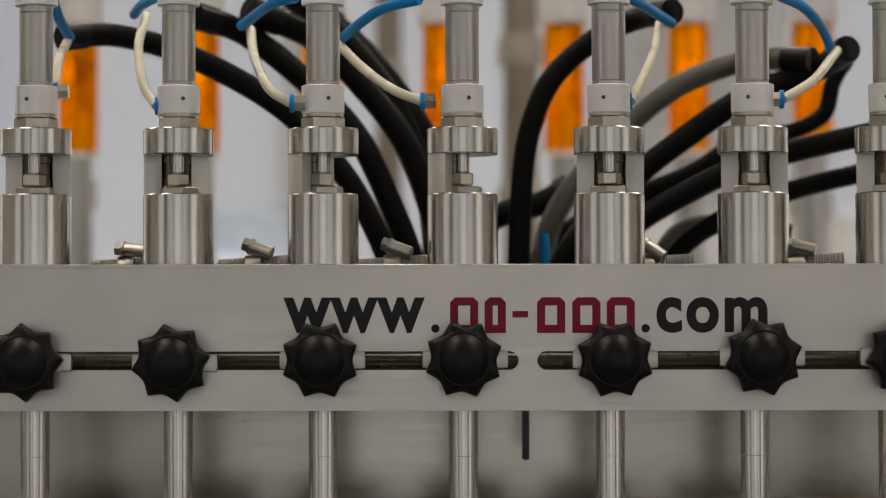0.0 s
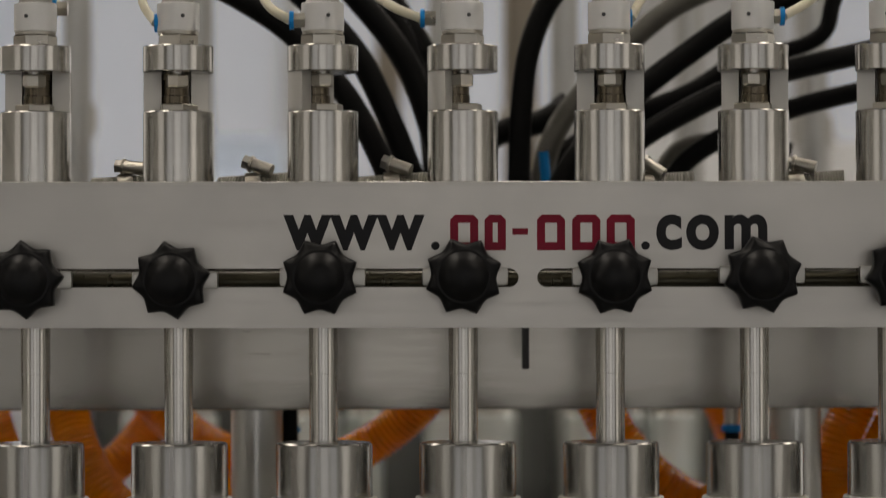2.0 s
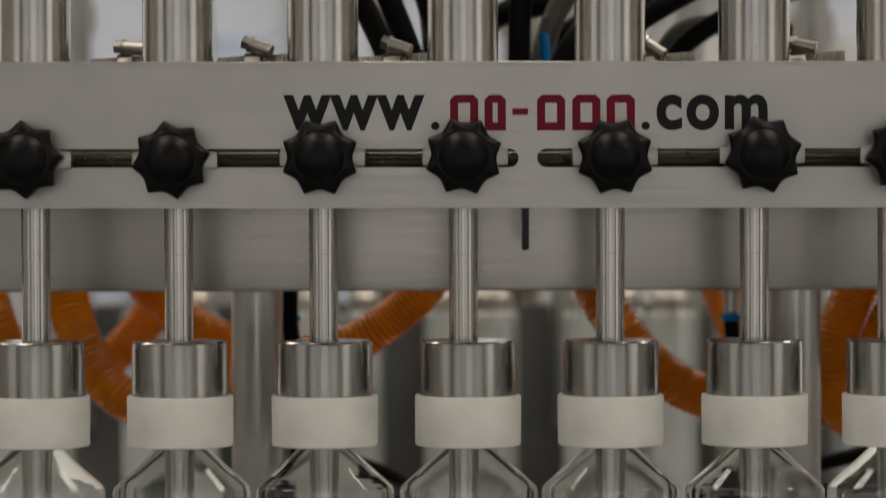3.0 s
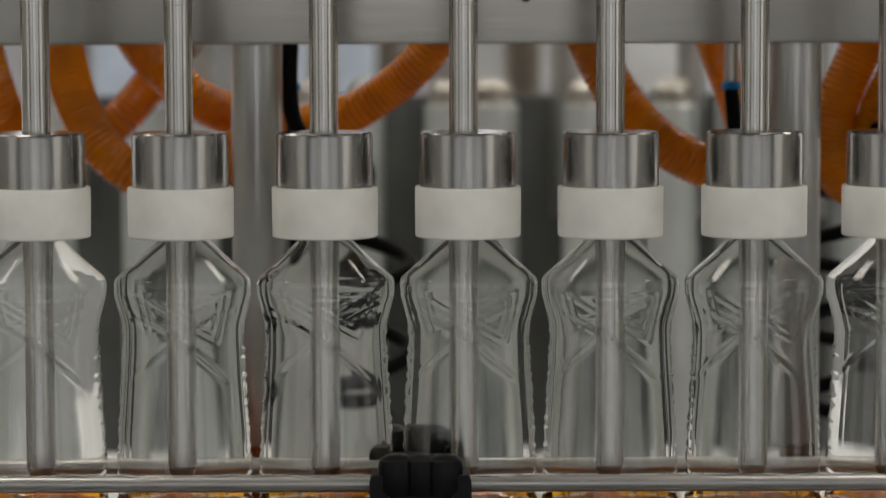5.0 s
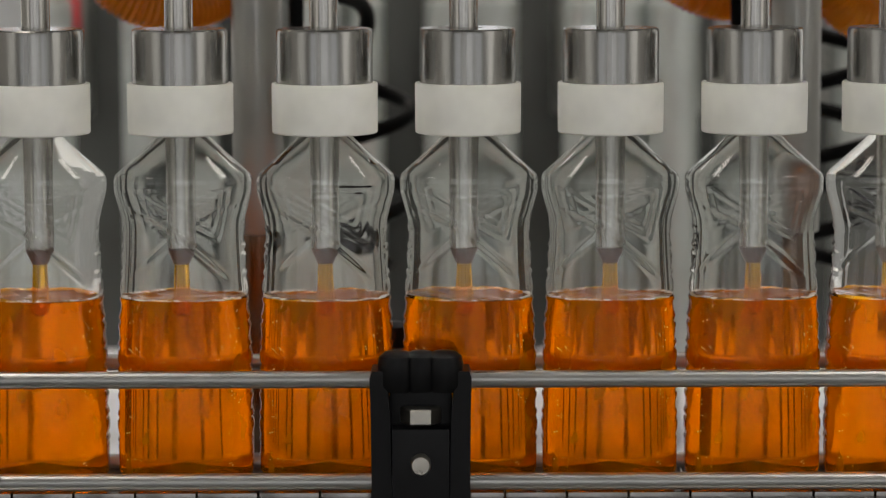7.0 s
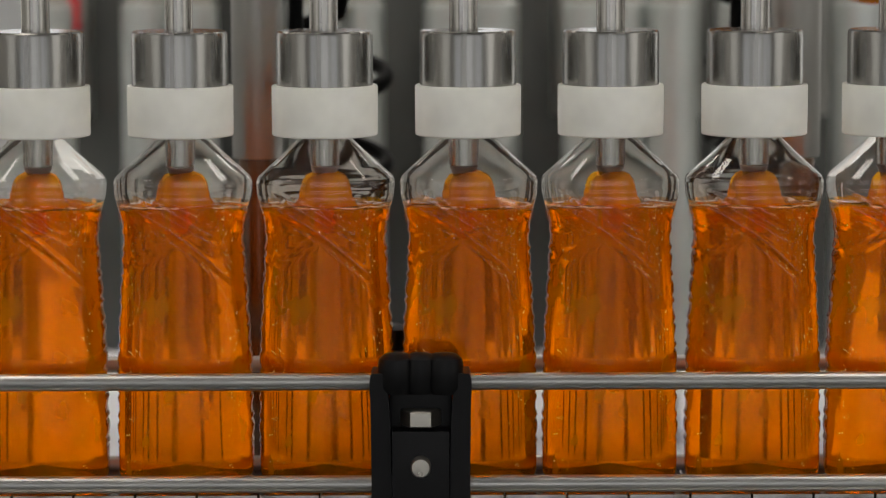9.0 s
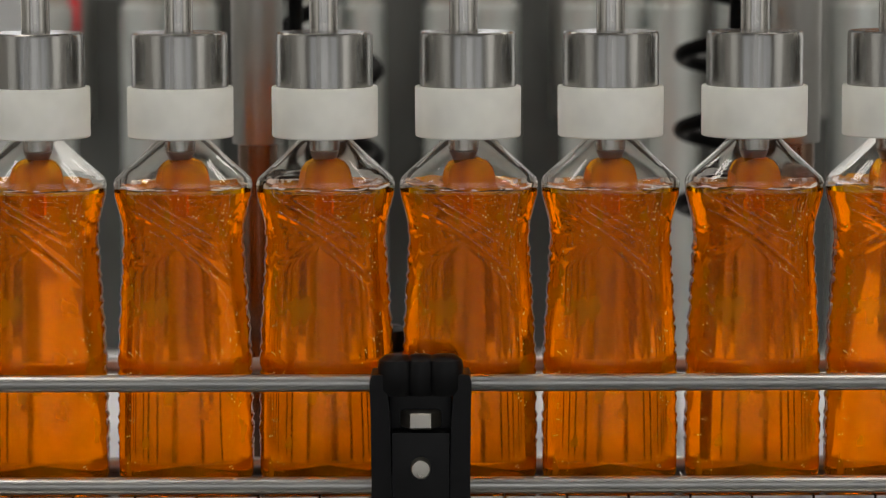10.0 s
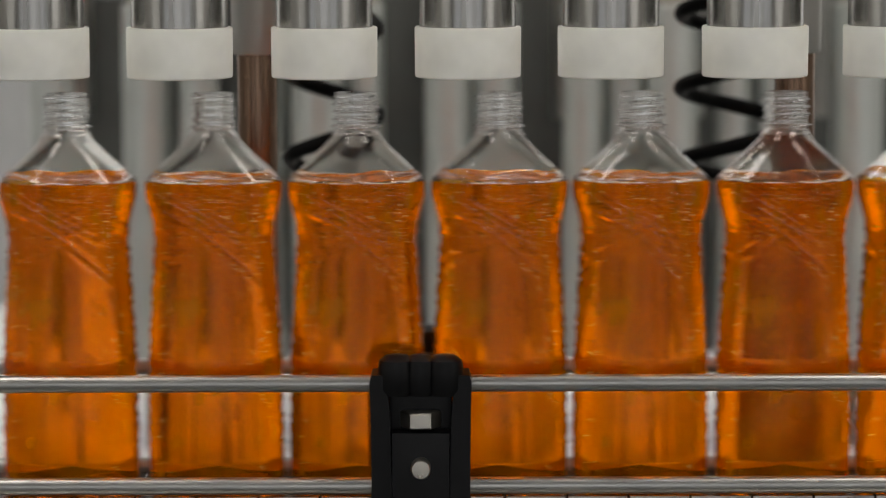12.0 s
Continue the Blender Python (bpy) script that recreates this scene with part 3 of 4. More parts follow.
def build_bar():
    bar = thing("clamping_bar", "brushed stainless steel bar with long slots and painted lettering", "machine bar", "", pose(0, 0, HEAD_Z, 0, 0.10, 0))
    z = lambda v: v - HEAD_Z
    bm = bmesh.new()
    y0, y1 = -0.031, -0.028
    top, st, sb, bot = z(1.3396), z(1.2868), z(1.2754), z(1.2506)
    extrude_xz([(-0.62, st), (0.62, st), (0.62, top), (-0.62, top)], y0, y1, bm)
    extrude_xz([(-0.62, bot), (0.62, bot), (0.62, sb), (-0.62, sb)], y0, y1, bm)
    r, zc = (st - sb) / 2, (st + sb) / 2
    xl, xr = 0.0463 - r, 0.0576 + r
    left = [(xl + r * math.sin(a), zc + r * math.cos(a)) for a in (math.pi * i / 14 for i in range(15))]
    right = [(xr - r * math.sin(a), zc - r * math.cos(a)) for a in (math.pi * i / 14 for i in range(15))]
    extrude_xz(left + right, y0, y1, bm)
    bmesh.ops.remove_doubles(bm, verts=bm.verts, dist=1e-5)
    part("face_plate", bm, brushed, bar)
    part("top_fold", pipe([(-0.62, -0.0288, top - 0.0018), (0.62, -0.0288, top - 0.0018)], 0.0023, 16), brushed, bar)
    za, zb = z(1.2978), z(1.3196)
    text_part("lettering", "www", -0.0973, -0.0110, za, zb, ink_black, bar, "black painted letters")
    text_part("lettering", "com", 0.1303, 0.1981, za, zb, ink_black, bar, "black painted letters")
    for x in (-0.0045, 0.1237):
        part("dot", lathe([(0, 0), (0.0026, 0), (0.0026, 0.0004), (0, 0.0004)], 20), ink_black, bar, "black painted dot", pose(x, -0.0311, za + 0.0028, 90))
    # The maker's mark as plain red blocks.
    w, t = 0.0172, 0.0050
    for x, wide in ((0.0045, w), (0.0255, 0.0130), (0.0575, w), (0.0790, w), (0.1000, w)):
        mark = bmesh.new()
        extrude_xz([(x, za), (x + wide, za), (x + wide, za + t), (x + t, za + t), (x + t, zb - t), (x + wide - t, zb - t), (x + wide - t, za + t), (x + wide, za + t), (x + wide, zb - 0.003), (x + wide - 0.003, zb), (x + 0.003, zb), (x, zb - 0.003)], -0.03135, -0.03095, mark)
        part("maker_mark", mark, ink_red, bar, "dark red painted block")
    part("maker_mark", block(0.0425, 0.0520, -0.03135, -0.03095, za + 0.0095, za + 0.0135, 0), ink_red, bar, "dark red painted dash")
    return bar


def build_lift():
    """What carries the heads: the square beam, its two sleeves, the rod behind the slots."""
    beam = thing("lifting_beam", "brushed stainless steel box beam on two lifting sleeves", "machine beam", "", pose(0, 0.14, HEAD_Z))
    part("beam", block(-0.62, 0.62, -0.02, 0.02, -0.1450, -0.012, 0.002), shaded_beam_steel, beam)
    sleeve = mesh_of("sleeve", lathe([(0.0137, -0.413), (0.0168, -0.413), (0.0172, -0.412), (0.0172, -0.1451), (0.0137, -0.1451), (0.0137, -0.413)], 48), satin)
    for x in (-0.1243, 0.2345):
        p = new("sleeve", sleeve)
        p.parent, p.matrix_basis = beam, pose(x, 0.0, 0)
    slot_rod = thing("guide_rod", "olive steel guide rod behind the slots, darkened with slot shade", "rod", "", pose(0, 0.012, 1.279, 0, 90, 0))
    part("shaft", rod(0.0066, -0.62, 0.62, 0.001, 24), slot_shaded_steel, slot_rod)
    part("pin", lathe([(0, -0.117), (0.0018, -0.117), (0.0024, -0.116), (0.0024, -0.05), (0, -0.05)], 16), dark_paint, beam, "short dark steel pin", pose(0.0527, -0.08, 0))
    part("pin_arm", block(0.048, 0.058, -0.086, -0.02, -0.056, -0.050, 0.001), brushed, beam)
    return [beam, slot_rod]


def build_posts():
    post = mesh_of("shaft", rod(0.0134, 0.30, 1.30, 0.001, 48), post_reflection_steel)
    for x in (-0.1243, 0.2345):
        ob = thing("guide_post", "polished steel guide post under lifting sleeve, orange reflection in its colour", "post", "guide posts", pose(x, 0.14, 0))
        p = new("shaft", post)
        p.parent = ob
        part("foot", lathe([(0, 0), (0.04, 0), (0.04, 0.30), (0, 0.30)], 32), dark_paint, ob)


def build_hoses():
    """Black hoses, blue and cream air lines and the grey hoses with their worm clamps; all ride on the heads."""
    made = []
    for k, (r, pts) in enumerate(BLACK_HOSES):
        braided = k in (4, 12)
        label = "dark grey braided hose arching behind the valves" if braided else "black rubber hose, ribbed and arching behind the valves"
        ob = thing("braided_hose" if braided else "black_hose", label, "hose", "braided hoses" if braided else "black hoses", pose(0, 0, HEAD_Z))
        line = [p - Vector((0, 0, HEAD_Z)) for p in smooth_path(pts)]
        part("hose", pipe(line, r * 1.15, 20, 0.00030 if braided else 0.00010, 0.0026), dark_braid if braided else black_rubber, ob)
        part("ferrule", pipe([line[0], line[0].lerp(line[6], 1.0)], r * 1.32, 16), black_plastic, ob)
        made.append(ob)
    for name, rows, material, label in (("blue_air_line", BLUE_TUBES, blue_tube, "bright blue plastic air line at a valve's cylinder"),
                                        ("cream_air_line", CREAM_TUBES, cream_tube, "cream plastic air line plugged into a valve's collar")):
        for r, pts in rows:
            ob = thing(name, label, "air line", name + "s", pose(0, 0, HEAD_Z))
            line = [p - Vector((0, 0, HEAD_Z)) for p in smooth_path(pts)]
            part("tube", pipe(line, r, 14), material, ob)
            if name[0] == "c":
                d = Vector((math.copysign(1, line[-1].x - line[0].x), 0, 0))
                part("release_ring", pipe([line[-1] - d * 0.0005, line[-1] + d * 0.0022], 0.0058, 20), blue_tube, ob, "blue push-in ring")
                part("fitting", pipe([line[-1] + d * 0.0022, line[-1] + d * 0.0090], 0.0050, 6), zinc, ob, "nickel-plated fitting")
            made.append(ob)
    for x, tilt, y in ((-0.118, -20, 0.020), (-0.031, -20, 0.020), (0.222, -14, 0.020), (-0.199, -6, 0.032), (0.129, -35, 0.032)):
        ob = thing("hose_clamp", "grey braided hose held by a steel worm-drive clamp", "hose clamp", "hose clamps", pose(x, y, HEAD_Z + 0.0025))
        part("hose", pipe([(-0.022, 0.006, -0.006), (0.030, -0.002, -0.003)], 0.0088, 24, 0.00022, 0.0018), braid, ob)
        band = bmesh.new()
        turn = pose(0, 0, -0.0045, 0, 82, 0)
        lathe([(0.0092, -0.0048), (0.0100, -0.0048), (0.0102, -0.004), (0.0102, 0.004), (0.0100, 0.0048), (0.0092, 0.0048), (0.0092, -0.0048)], 36, band)
        bmesh.ops.transform(band, matrix=turn, verts=band.verts)
        strap = part("band", band, zinc, ob)
        d = Vector((math.cos(radians(tilt)), -0.25, math.sin(radians(tilt)))).normalized()
        c = Vector((0.0015, -0.004, 0.0092))
        part("housing", pipe([c - d * 0.0030, c + d * 0.0105], 0.0043, 20), zinc, ob)
        part("screw_head", pipe([c - d * 0.0088, c - d * 0.0044], 0.0047, 6), turned, ob)
        part("screw_flange", pipe([c - d * 0.0046, c - d * 0.0028], 0.0052, 20), zinc, ob)
        made.append(ob)
    return made


def build_amber_hoses():
    made = []
    for r, pts in AMBER_HOSES:
        ob = thing("amber_hose", "amber spiral-ribbed hose full of orange liquid, hanging in a loop", "hose", "amber hoses", pose(0, 0, HEAD_Z))
        line = [p - Vector((0, 0, HEAD_Z)) for p in smooth_path(pts)]
        part("hose", pipe(line, r, 20, 0.0007, 0.0042), amber_hose, ob)
        part("coupling", pipe([line[0], line[3]], r * 1.15, 20), zinc, ob, "steel hose coupling")
        made.append(ob)
    for x in (-0.104, 0.196):
        ob = thing("air_line", "thin black air line with a blue push-in ring", "air line", "black air lines", pose(x, 0.18, HEAD_Z - 0.1))
        part("tube", pipe(smooth_path([(0.003, 0, -0.16), (0.004, 0, -0.09), (0, 0, -0.035)]), 0.0052, 14), black_rubber, ob)
        part("release_ring", rod(0.0068, -0.036, -0.031, 0.001, 20), blue_tube, ob, "blue push-in ring")
        part("fitting", rod(0.0050, -0.031, 0.0, 0.001, 12), zinc, ob)
        made.append(ob)
    return made


def build_coils():
    made = []
    for x, r, z0, z1, turns, lead in ((0.205, 0.036, 0.98, 1.17, 3.6, 0.2345), (-0.079, 0.031, 0.98, 1.14, 2.6, -0.1243)):
        ob = thing("coiled_air_line", "black coiled air line hanging behind the bottles", "air line", "coiled air lines", pose(x, 0.27, z0))
        n = int(turns * 36)
        line = [(r * math.cos(2 * math.pi * i / 36 + 1), 0.6 * r * math.sin(2 * math.pi * i / 36 + 1), (z1 - z0) * i / n) for i in range(n + 1)]
        end = Vector(line[-1])
        line += smooth_path([end, end + Vector((0, -0.02, 0.03)), Vector((lead - x, -0.106, 1.20 - z0)), Vector((lead - x, -0.112, 1.30 - z0))])[1:]
        part("tube", pipe(line, 0.0056, 12), black_rubber, ob)
        made.append(ob)
    return made


def build_dosing():
    """The row of dosing cylinders behind: steel tubes below, orange-filled ones above."""
    for i, x in enumerate((-0.325, -0.247, -0.203, -0.150, -0.105, -0.066, 0.003, 0.041, 0.115, 0.152, 0.190, 0.243, 0.281, 0.345)):
        r = (0.0190, 0.0215, 0.0165)[i % 3]
        ob = thing("dosing_cylinder", "satin stainless steel dosing cylinder, upright in a row", "cylinder", "dosing cylinders", pose(x, 0.62 + 0.02 * (i % 2), 0))
        part("tube", rod(r, 0.872, 1.177, 0.002, 32), tube_steel, ob)
        part("piston_rod", rod(0.0055, 0.801, 0.872, 0.001, 16), bronze, ob, "dark thin piston rod")
        part("cap", lathe([(0, 1.177), (r * 0.8, 1.177), (r * 0.8, 1.189), (r * 0.5, 1.196), (0, 1.198)], 24), zinc, ob)
    cabinet = thing("machine_cabinet", "grey cabinet with a bright steel top carrying the dosing cylinders", "cabinet")
    part("body", block(-0.75, 0.75, 0.36, 1.45, 0.0, 0.788, 0.006), grey_panel, cabinet)
    part("top_plate", block(-0.76, 0.76, 0.35, 1.50, 0.788, 0.80, 0.002), white_plate, cabinet, "pale enamelled top plate")
    part("back_panel", block(-0.33, 0.44, 0.725, 0.745, 0.868, 1.18, 0.003), back_paint, cabinet)
    sleeve = mesh_of("sleeve", lathe([(0.0176, 1.571), (0.0223, 1.571), (0.0223, 1.78), (0.0176, 1.78), (0.0176, 1.571)], 32), alu)
    column = mesh_of("liquid_column", rod(0.0172, 0.0, 0.130, 0.001, 32), orange_column)
    shaft = mesh_of("piston_rod", rod(0.0123, -0.5, -0.004, 0.001, 24), satin)
    head = mesh_of("piston", rod(0.0173, -0.004, 0.0, 0.0005, 32), white_pom)
    moving = []
    for x in (-0.3122, -0.208, -0.1038, 0.0005, 0.1047, 0.2114, 0.318):
        ob = thing("dosing_sleeve", "pale aluminium sleeve at the top of a dosing piston", "sleeve", "dosing sleeves", pose(x, 0.70, 0))
        p = new("sleeve", sleeve)
        p.parent = ob
        col = thing("dosing_piston", "steel piston under a column of orange liquid", "piston", "dosing pistons", pose(x, 0.70, 1.4614))
        for n, me in (("liquid_column", column), ("piston", head), ("piston_rod", shaft)):
            p = new(n, me)
            p.parent = col
        # Red clip added to stand for a red spot of unknown nature.
        if not moving:
            part("red_spot_clip", block(-0.0123, 0.0035, -0.0170, -0.0117, -0.427, -0.396, 0.002), signal_red, col, "red plastic clip added for an unidentified red spot")
        moving.append(col)
    return moving


# ---- conveyor ----
def build_conveyor():
    bed = thing("conveyor", "stainless steel conveyor bed with side frames", "conveyor")
    part("bed", block(-0.85, 0.85, -0.052, 0.052, 0.62, 0.8935, 0.002), satin, bed)
    for y in (-0.064, 0.052):
        part("side_frame", block(-0.85, 0.85, y, y + 0.012, 0.60, 0.890, 0.002), brushed, bed)
    for x in (-0.7, 0.7):
        for y in (-0.035, 0.035):
            part("leg", block(x - 0.02, x + 0.02, y - 0.02, y + 0.02, 0.0, 0.619, 0.003), brushed, bed)
    plate = mesh_of("belt_plate", block(-0.0185, 0.0185, -0.041, 0.041, 0, 0.0060, 0.0012), belt_steel)
    for i in range(44):
        p = new("belt_plate", plate)
        p.parent, p.matrix_basis = bed, pose(-0.82 + 0.0381 * i, 0, 0.8938)
    for y, zs in ((-0.045, (0.9715, 0.9077)), (0.045, (0.9679, 0.9028))):
        for z in zs:
            for x0, x1 in (((-0.8, -0.030), (0.0, 0.8)) if y < 0 else ((-0.8, 0.8),)):
                rail = thing("guide_rail", "round brushed steel guide rail along the conveyor", "rail", "guide rails", pose(x0, y, z, 0, 90, 0))
                part("bar", rod(0.0053, 0, x1 - x0, 0.001, 24), turned_rail, rail)
    for x, y, turn in ((-0.0145, -0.060, 0), (-0.020, 0.062, 180)):
        br = thing("rail_bracket", "black plastic rail bracket with a steel nut and bolt", "bracket", "rail brackets", pose(x, y, 0.9715, 0, 0, turn))
        cheek = bmesh.new()
        out = [(0.017, -0.10), (0.031, -0.10), (0.030, -0.06), (0.0305, -0.012), (0.031, 0.004), (0.0295, 0.0085), (0.0225, 0.0085), (0.0205, 0.003), (0.0185, -0.02)]
        for s in (-1, 1):
            extrude_xz([(s * a, b) for a, b in out], -0.008, 0.020, cheek)
        part("cheek", cheek, black_plastic, br)
        part("back", block(-0.019, 0.019, 0.004, 0.020, -0.10, 0.004, 0.002), black_plastic, br)
        cap = bmesh.new()
        for k, (cx, r) in enumerate(((-0.0145, 0.0115), (0.0, 0.0105), (0.0145, 0.0115))):
            lathe([(0, -0.013), (r * 0.8, -0.013), (r, -0.009), (r, 0.004), (r * 0.92, 0.0085), (r * 0.6, 0.0112), (0, 0.0122)], 24, cap, (cx, 0.0, 0.0085))
        part("clamp_knob", cap, black_plastic, br)
        part("nut", prism(ngon(6, 0.0125, 0.0), -0.0245, -0.0145, 0.001), zinc, br, "bright steel hexagon nut")
        part("clamp_block", block(-0.0175, 0.0175, -0.012, 0.006, -0.10, -0.0262, 0.0015), black_plastic, br)
        part("bolt", lathe([(0, 0), (0.0061, 0), (0.0061, 0.0085), (0.0053, 0.0098), (0, 0.0100)], 24), zinc, br, "bright steel bolt end", pose(0, -0.012, -0.047, 90))


# ---- the bottles ----
PROFILE = np.array((   # height, half width, half depth, squareness
    (0.9012, 0.0355, 0.0215, 2.6), (0.9018, 0.0385, 0.0245, 2.6), (0.9040, 0.0412, 0.0272, 2.6), (0.9090, 0.0424, 0.0285, 2.55), (0.9345, 0.0425, 0.0290, 2.5), (0.9705, 0.0420, 0.0290, 2.45),
    (0.9956, 0.0413, 0.0286, 2.4), (1.0278, 0.0393, 0.0278, 2.4), (1.0456, 0.0383, 0.0274, 2.4), (1.0599, 0.0379, 0.0272, 2.4), (1.0665, 0.0384, 0.0274, 2.45), (1.0741, 0.0404, 0.0280, 2.5),
    (1.0829, 0.0427, 0.0288, 2.6), (1.0905, 0.0431, 0.0290, 2.6), (1.0935, 0.0422, 0.0284, 2.6), (1.1000, 0.0352, 0.0250, 2.5), (1.1100, 0.0242, 0.0198, 2.3), (1.1170, 0.0172, 0.0164, 2.05), (1.1195, 0.0158, 0.0155, 2.0),
    (1.1225, 0.0138, 0.0138, 2.0), (1.1250, 0.0130, 0.0130, 2.0), (1.1471, 0.0124, 0.0124, 2.0)))


def outline(z):
    return [float(np.interp(z, PROFILE[:, 0], PROFILE[:, k])) for k in (1, 2, 3)]


def relief(x, z, front):
    """Moulded relief on the broad faces: a sunk triangle with nested lines and a slanting rib."""
    if not 1.0 < z < 1.10:
        return 0.0
    s, amp = (x, 1.0) if front else (-x, 0.6)
    planes = (z - 1.0895, (s - 0.0325) * 0.98 - (z - 1.09) * 0.20, -(s + 0.0365) * 0.51 - (z - 1.0875) * 0.86, -0.036 - s)
    sdf = math.log(sum(math.exp(min(60.0, d * 700)) for d in planes)) / 700
    sink = 1 / (1 + math.exp(max(-40.0, min(40.0, sdf / 0.0008))))
    h = -0.0006 * sink
    if sdf < 0.002:
        h += 0.00048 * math.cos(2 * math.pi * sdf / 0.0042) * math.exp(-((sdf + 0.004) / 0.0055) ** 2)
    u = (s + 0.037) / 0.069
    if 0 < u < 1:
        zc = 1.0760 - 0.0465 * u ** 1.55
        ends = min(1.0, 7 * u, 7 * (1 - u))
        h += ends * (0.0015 * math.exp(-((z - zc) / 0.0017) ** 2) - 0.0009 * math.exp(-((z - zc + 0.0042) / 0.0018) ** 2))
    return h * amp


def skin(heights, inset, seg, moulded):
    """Rings of a bottle-shaped shell as an array [height, around, xyz], evenly spaced round each ring."""
    rows = []
    fine = np.linspace(0, 2 * math.pi, 1441)
    c, s = np.cos(fine), np.sin(fine)
    for z in heights:
        a, b, n = outline(z)
        x = (a - inset) * np.sign(c) * np.abs(c) ** (2 / n)
        y = (b - inset) * np.sign(s) * np.abs(s) ** (2 / n)
        run = np.concatenate(([0], np.cumsum(np.hypot(np.diff(x), np.diff(y)))))
        even = np.linspace(0, run[-1], seg + 1)[:-1]
        xs, ys = np.interp(even, run, x), np.interp(even, run, y)
        if moulded:
            edge = np.clip((np.abs(xs) / a - 0.93) / 0.06, 0, 1)
            ridge = 0.00055 * math.sin(2 * math.pi * (z - 0.925) / 0.0088 + 1.3 * math.sin(z * 420)) if 0.925 < z < 1.062 else 0.0
            face = np.clip((0.97 - np.abs(xs) / a) / 0.08, 0, 1)
            lift = np.array([relief(u, z, v < 0) for u, v in zip(xs, ys)])
            if 0.92 < z < 1.096:
                lift = lift - 0.0007 * np.exp(-((np.abs(xs) - (a - 0.0062)) / 0.0011) ** 2)
            xs = xs + np.sign(xs) * ridge * edge * moulded
            ys = ys + np.sign(ys) * lift * face * moulded
        rows.append(np.stack((xs, ys, np.full(seg, z)), axis=1))
    return np.array(rows)


def shell_mesh(name, grid, material, flip=False, bottom=None, top=None, normals=None):
    """A mesh over rows of rings; bottom and top close it with a fan at that height."""
    n, seg = grid.shape[:2]
    verts = [tuple(v) for v in grid.reshape(-1, 3)]
    faces = []
    for r in range(n - 1):
        for i in range(seg):
            j = (i + 1) % seg
            faces.append((r * seg + i, r * seg + j, (r + 1) * seg + j, (r + 1) * seg + i))
    if bottom is not None:
        verts.append((0, 0, bottom))
        faces += [((i + 1) % seg, i, len(verts) - 1) for i in range(seg)]
    if top is not None:
        verts.append((0, 0, top))
        faces += [((n - 1) * seg + i, (n - 1) * seg + (i + 1) % seg, len(verts) - 1) for i in range(seg)]
    if flip:
        faces = [f[::-1] for f in faces]
    me = bpy.data.meshes.new(name)
    me.from_pydata(verts, [], faces)
    me.polygons.foreach_set("use_smooth", [True] * len(faces))
    if normals is not None:
        me.normals_split_custom_set_from_vertices([tuple(v) for v in normals.reshape(-1, 3)])
    me.materials.append(material)
    return me


def bottle_shell():
    """The bottle: moulded outer skin, smooth inner skin, threaded neck, one wall."""
    seg = 200
    zs = list(np.linspace(0.9012, 0.909, 9)) + list(np.linspace(0.911, 1.025, 90)) + list(np.linspace(1.0255, 1.1195, 150)) + list(np.linspace(1.1205, 1.1471, 70))
    outer = skin(zs, 0.0, seg, 1.0)
    for r, z in enumerate(zs):
        if z > 1.1205:
            for i in range(seg):
                k = i / seg
                add = 0.0026 * math.exp(-((z - 1.1262) / 0.0007) ** 4)
                if 1.129 < z < 1.1455:
                    ph = ((z - 1.1305) / 0.0047 - k) % 1.0
                    add += 0.0018 * math.exp(-((ph - 0.5) / 0.16) ** 2)
                d = outer[r, i, :2]
                outer[r, i, :2] = d * (1 + add / np.hypot(*d))
    iz = list(np.linspace(0.9024, 1.020, 50)) + list(np.linspace(1.0215, 1.1195, 140)) + list(np.linspace(1.121, 1.1471, 12))
    inner = skin(iz, 0.0007, seg, 0.8)
    grid = np.concatenate((outer, inner[::-1]))
    me = shell_mesh("shell", grid, pet)
    me.materials.append(pet_inside)
    me.materials.append(pet_neck)
    bm = bmesh.new()
    bm.from_mesh(me)
    bm.verts.ensure_lookup_table()
    n = len(outer) + len(inner)
    lo, hi = bm.verts.new((0, 0, 0.9110)), bm.verts.new((0, 0, 0.9122))
    bm.verts.ensure_lookup_table()
    bm.verts.index_update()
    for i in range(seg):
        j = (i + 1) % seg
        bm.faces.new((bm.verts[j], bm.verts[i], lo))
        bm.faces.new((bm.verts[(n - 1) * seg + i], bm.verts[(n - 1) * seg + j], hi)).material_index = 1
    for f in bm.faces:
        f.smooth = True
        if min(v.index for v in f.verts) >= len(outer) * seg - 1 and len(f.verts) == 4:
            f.material_index = 1
        elif min(v.co.z for v in f.verts) > 1.1205:
            f.material_index = 2
    bm.to_mesh(me)
    bm.free()
    return me


FILL_LOW, FILL_TOP, BANDS = 0.9555, 1.0925, 20


